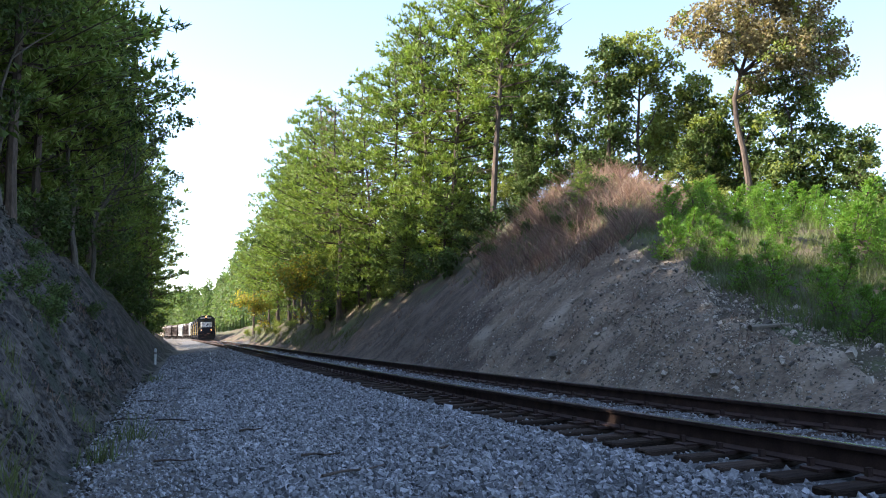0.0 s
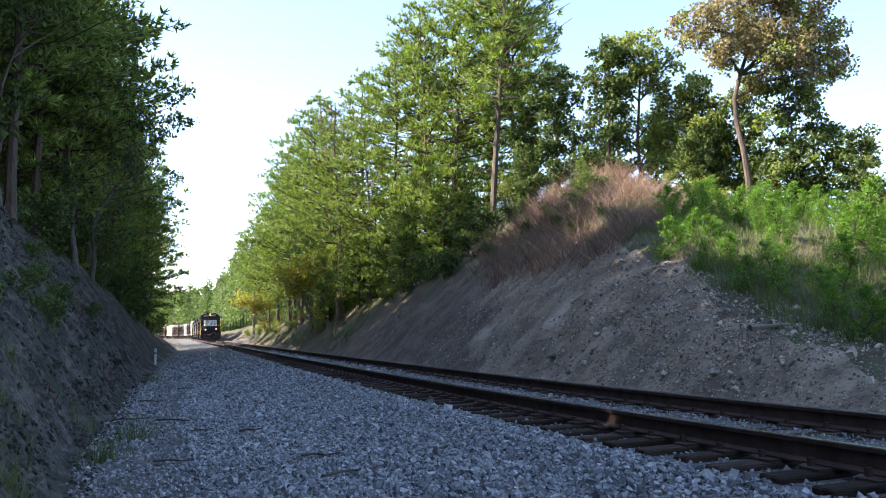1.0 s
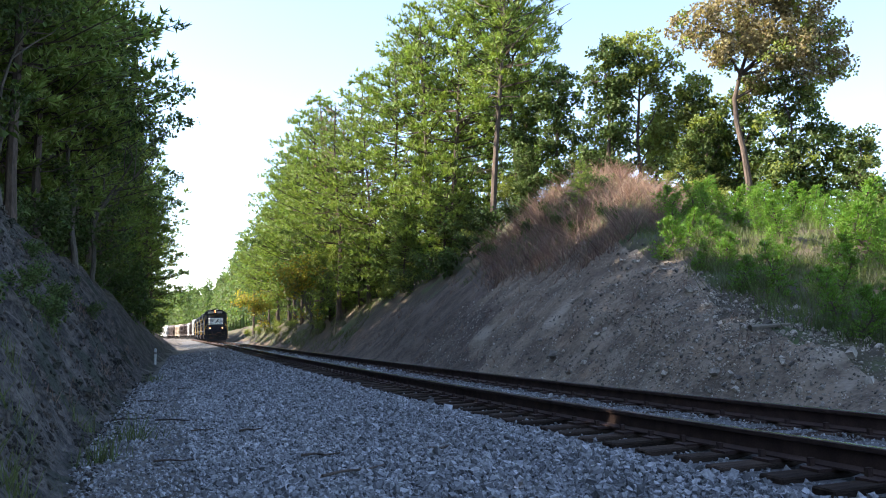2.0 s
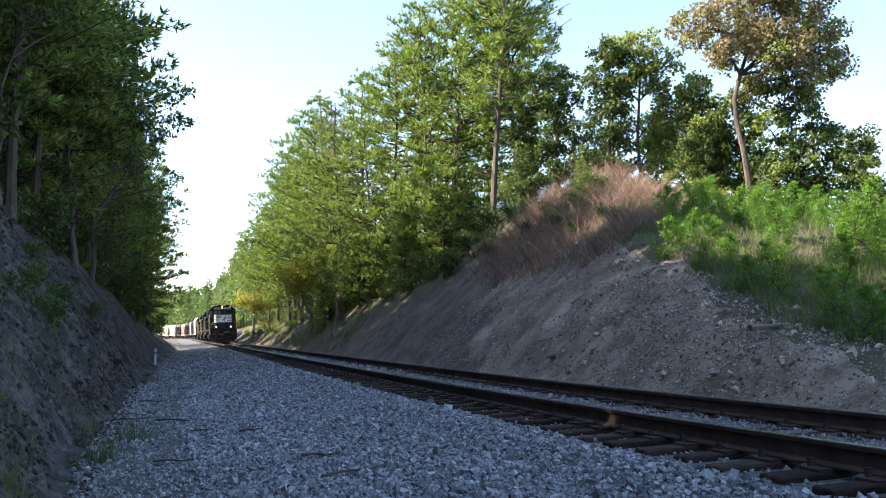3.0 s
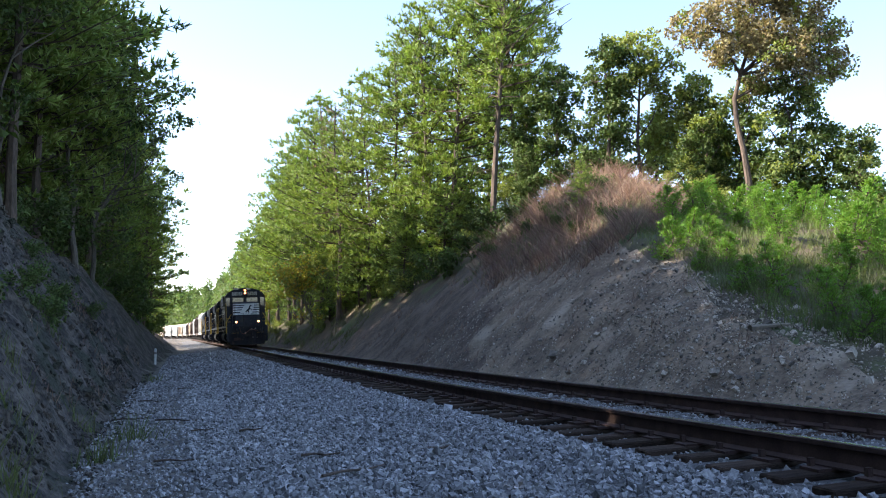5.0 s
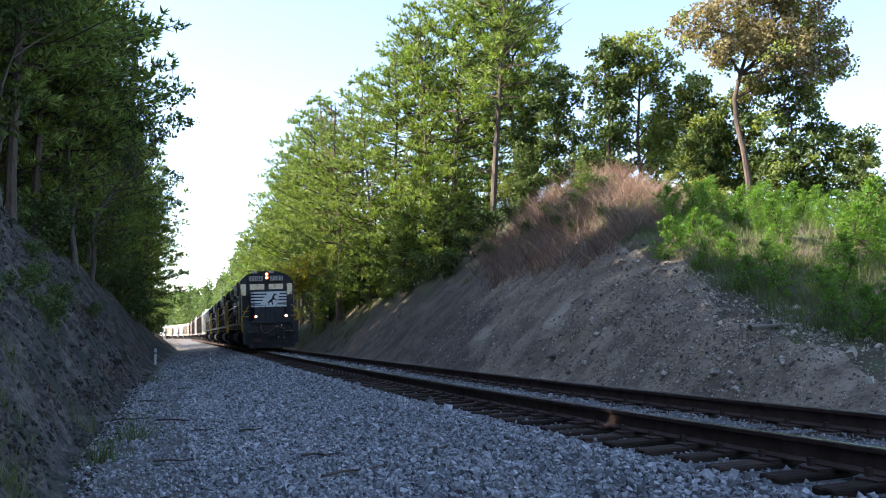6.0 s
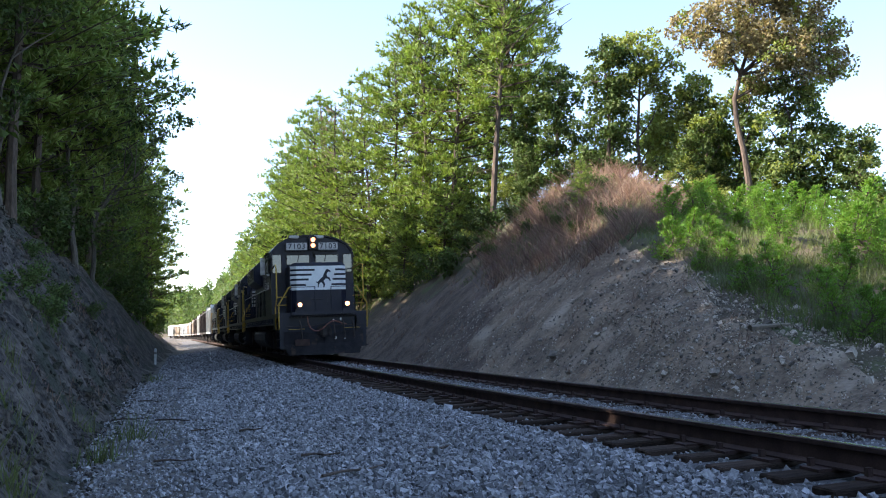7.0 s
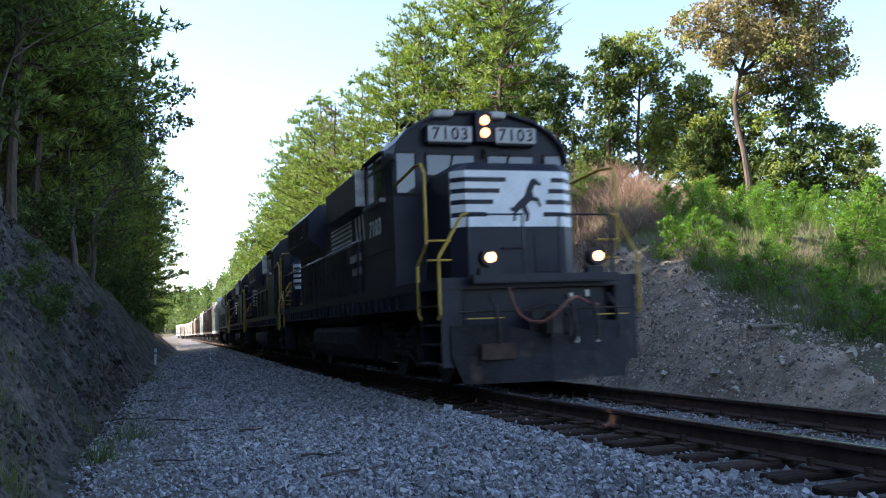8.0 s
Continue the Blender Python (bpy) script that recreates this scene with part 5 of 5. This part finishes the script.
    for x in (-0.82, 0.82):
        dl = part("ditch_light", lambda bm: [drum(bm, (x, 0.02, 1.84), 0.13, 0.18, "y", 18), box(bm, x - 0.14, x + 0.14, 0.0, 0.14, 1.58, 1.70, 0.01)], M_BLACK, loco, "ditch light on the front walkway")
        part("lens", lambda bm: drum(bm, (x, -0.075, 1.84), 0.072, 0.02, "y", 20), M_DITCH, dl, "glowing ditch light lens")
    # tank, reservoirs, boxes below the frame
    part("fuel_tank", lambda bm: prism(bm, [(-1.40, 0.45), (-1.48, 0.6), (-1.48, 0.85), (-1.40, 0.96), (-1.2, 1.0), (1.2, 1.0), (1.40, 0.96), (1.48, 0.85), (1.48, 0.6), (1.40, 0.45), (1.15, 0.27), (-1.15, 0.27)], "y", 6.0, 11.2), M_PLOW, loco, "grimy fuel tank")
    for sx in (-1, 1):
        part("air_reservoir", lambda bm: drum(bm, (sx * 1.22, 8.8, 1.16), 0.16, 4.4, "y", 14), M_GRIME, loco, "long air reservoir")
        part("battery_box", lambda bm: box(bm, sx * 1.2, sx * 1.51, 2.6, 4.5, 1.60, 2.2, 0.01), M_BLACK, loco)
        part("sand_pipe", lambda bm: rod(bm, [(sx * 1.3, 1.6, 1.3), (sx * 1.2, 1.65, 0.7), (sx * 0.95, 1.5, 0.25)], 0.025), M_GRIME, loco)
    for y in (3.55, 13.95):
        WHEELSETS.append((0.51, loco_truck(loco, y)))
    return loco


def hopper(paint, label):
    car = tagged(new("hopper_car"), label, "rail car", "hopper cars of the train")
    L = 15.4
    half = 1.56
    def body(bm):
        prism(bm, [(half, 1.25), (half, 3.7), (half - 0.12, 4.1), (half - 0.5, 4.42), (0.4, 4.52), (-0.4, 4.52), (0.5 - half, 4.42), (0.12 - half, 4.1), (-half, 3.7), (-half, 1.25)], "y", 1.5, L - 1.5)
    part("body", body, paint, car)
    for y0, y1, y2 in ((1.5, 0.5, 2.6), (L - 1.5, L - 0.5, L - 2.6)):
        part("end_sheet", lambda bm: prism(bm, [(y0, 4.4), (y1, 4.0), (y1, 3.3), (y2, 1.3), (y0, 1.3)], "x", -half + 0.04, half - 0.04), paint, car)
        part("end_ladder", lambda bm: [rod(bm, [(-1.2, y1, z), (-0.8, y1, z)], 0.015, 4) for z in (1.4, 1.8, 2.2, 2.6, 3.0, 3.4, 3.8)] + [rod(bm, [(x, y1, 1.2), (x, y1, 4.0)], 0.02, 4) for x in (-1.2, -0.8)], paint, car)
        part("platform", lambda bm: box(bm, -1.5, 1.5, min(y0, y1) - 0.3, max(y0, y1) + 0.3, 1.02, 1.16), M_GRIME, car)
    for sx in (-1, 1):
        part("side_sill", lambda bm: box(bm, sx * (half - 0.06), sx * (half + 0.03), 0.3, L - 0.3, 1.05, 1.3), paint, car)
        for i in range(14):
            y = 1.9 + i * 0.89
            part("rib", lambda bm: box(bm, sx * half, sx * (half + 0.07), y, y + 0.09, 1.3, 3.85), paint, car)
        part("lettering_bars", lambda bm: [box(bm, sx * half, sx * (half + 0.012), 3.0 + 0.5 * (k % 3), 3.3 + 0.5 * (k % 3), 2.9 - 0.3 * (k // 3), 3.05 - 0.3 * (k // 3)) for k in range(6)], M_GRIME, car)
    for i in range(3):
        y = 3.6 + i * 4.1
        part("discharge_chute", lambda bm: prism(bm, [(-1.3, 1.3), (1.3, 1.3), (0.45, 0.42), (-0.45, 0.42)], "y", y - 0.9, y + 0.9), paint, car)
    part("hatch_walk", lambda bm: [box(bm, -0.55, 0.55, 2 + i * 1.2, 2.9 + i * 1.2, 4.5, 4.62, 0.02) for i in range(9)], paint, car)
    for y in (1.9, L - 1.9):
        def side(bm):
            for sx in (-1, 1):
                prism(bm, [(-1.15, 0.40), (-1.15, 0.62), (-0.5, 0.86), (0.5, 0.86), (1.15, 0.62), (1.15, 0.40), (0.45, 0.26), (-0.45, 0.26)], "x", sx * 0.92, sx * 1.06)
            box(bm, -1.0, 1.0, -0.2, 0.2, 0.5, 1.0)
        tr = part("truck", side, M_GRIME, car, "two-axle freight truck", pose(0, y, 0))
        WHEELSETS.append((0.42, [wheelset(tr, -0.87, 0.42, 16), wheelset(tr, 0.87, 0.42, 16)]))
    for yy, f in ((0, 1), (L, -1)):
        part("coupler", lambda bm: [box(bm, -0.1, 0.1, *sorted((yy + f * 0.4, yy - f * 0.25)), 0.8, 0.98, 0.02), box(bm, -0.2, 0.2, *sorted((yy - f * 0.2, yy - f * 0.45)), 0.72, 1.05, 0.04)], M_GRIME, car)
    return car


S8, SPEED, UNIT, CAR = 11.457, 19.149, 18.2, 16.0
_lead = locomotive()
TRAIN = [(_lead, 0.0), (copy_thing(_lead, Matrix.Identity(4)), UNIT), (copy_thing(_lead, Matrix.Identity(4)), 2 * UNIT), (copy_thing(_lead, Matrix.Identity(4)), 3 * UNIT)]
_h1 = hopper(M_HOPPER, "pale grey covered hopper car with ribbed sides")
_h2 = hopper(M_HOPPER2, "tan weathered covered hopper car with ribbed sides")
_h3 = hopper(M_HOPPER3, "dark brown covered hopper car with ribbed sides")
_first = set()
for i, src in enumerate((_h1, _h3, _h3, _h1, _h3, _h3, _h2, _h3, _h1, _h2, _h1, _h1, _h2, _h1)):
    ob = copy_thing(src, Matrix.Identity(4)) if src.name in _first else src
    _first.add(src.name)
    TRAIN.append((ob, 4 * UNIT + 0.5 + CAR * i))
# road number on the leading unit
_face = Matrix.Rotation(math.pi / 2, 4, "X")
for x in (-0.60, 0.56):
    writing("number", "7103", 0.28, M_BLACK, _lead, Matrix.Translation((x, 2.146, 4.045)) @ _face, "black road number 7103")
writing("number", "7103", 0.40, M_WHITE, _lead, Matrix.Translation((-1.537, 3.75, 2.66)) @ Matrix.Rotation(-math.pi / 2, 4, "Z") @ _face, "white road number 7103")
for k in range(9):
    part("lettering_bar", lambda bm: box(bm, -0.996, -0.966, 7.5 + 0.26 * (k % 5), 7.66 + 0.26 * (k % 5), 2.40 - 0.3 * (k // 5), 2.56 - 0.3 * (k // 5)), M_BOARD, _lead, "unreadable pale lettering")


def motions():
    for ob, back in TRAIN:
        walk(ob, [(t / 4, track_pose(S8 + SPEED * (8 - t / 4) + back)) for t in range(33)])
        for truck in [o for o in ob.children if o.name.startswith("truck")]:
            for w in [o for o in truck.children if o.name.startswith("wheelset")]:
                r, y = w.location.z, w.location.y
                rows = []
                for i in range(241):
                    a = SPEED * i / FPS / r
                    rows.append((i / FPS, Matrix.Translation((0, y, r)) @ Matrix.Rotation(a, 4, "X")))
                walk(w, rows)


motions()
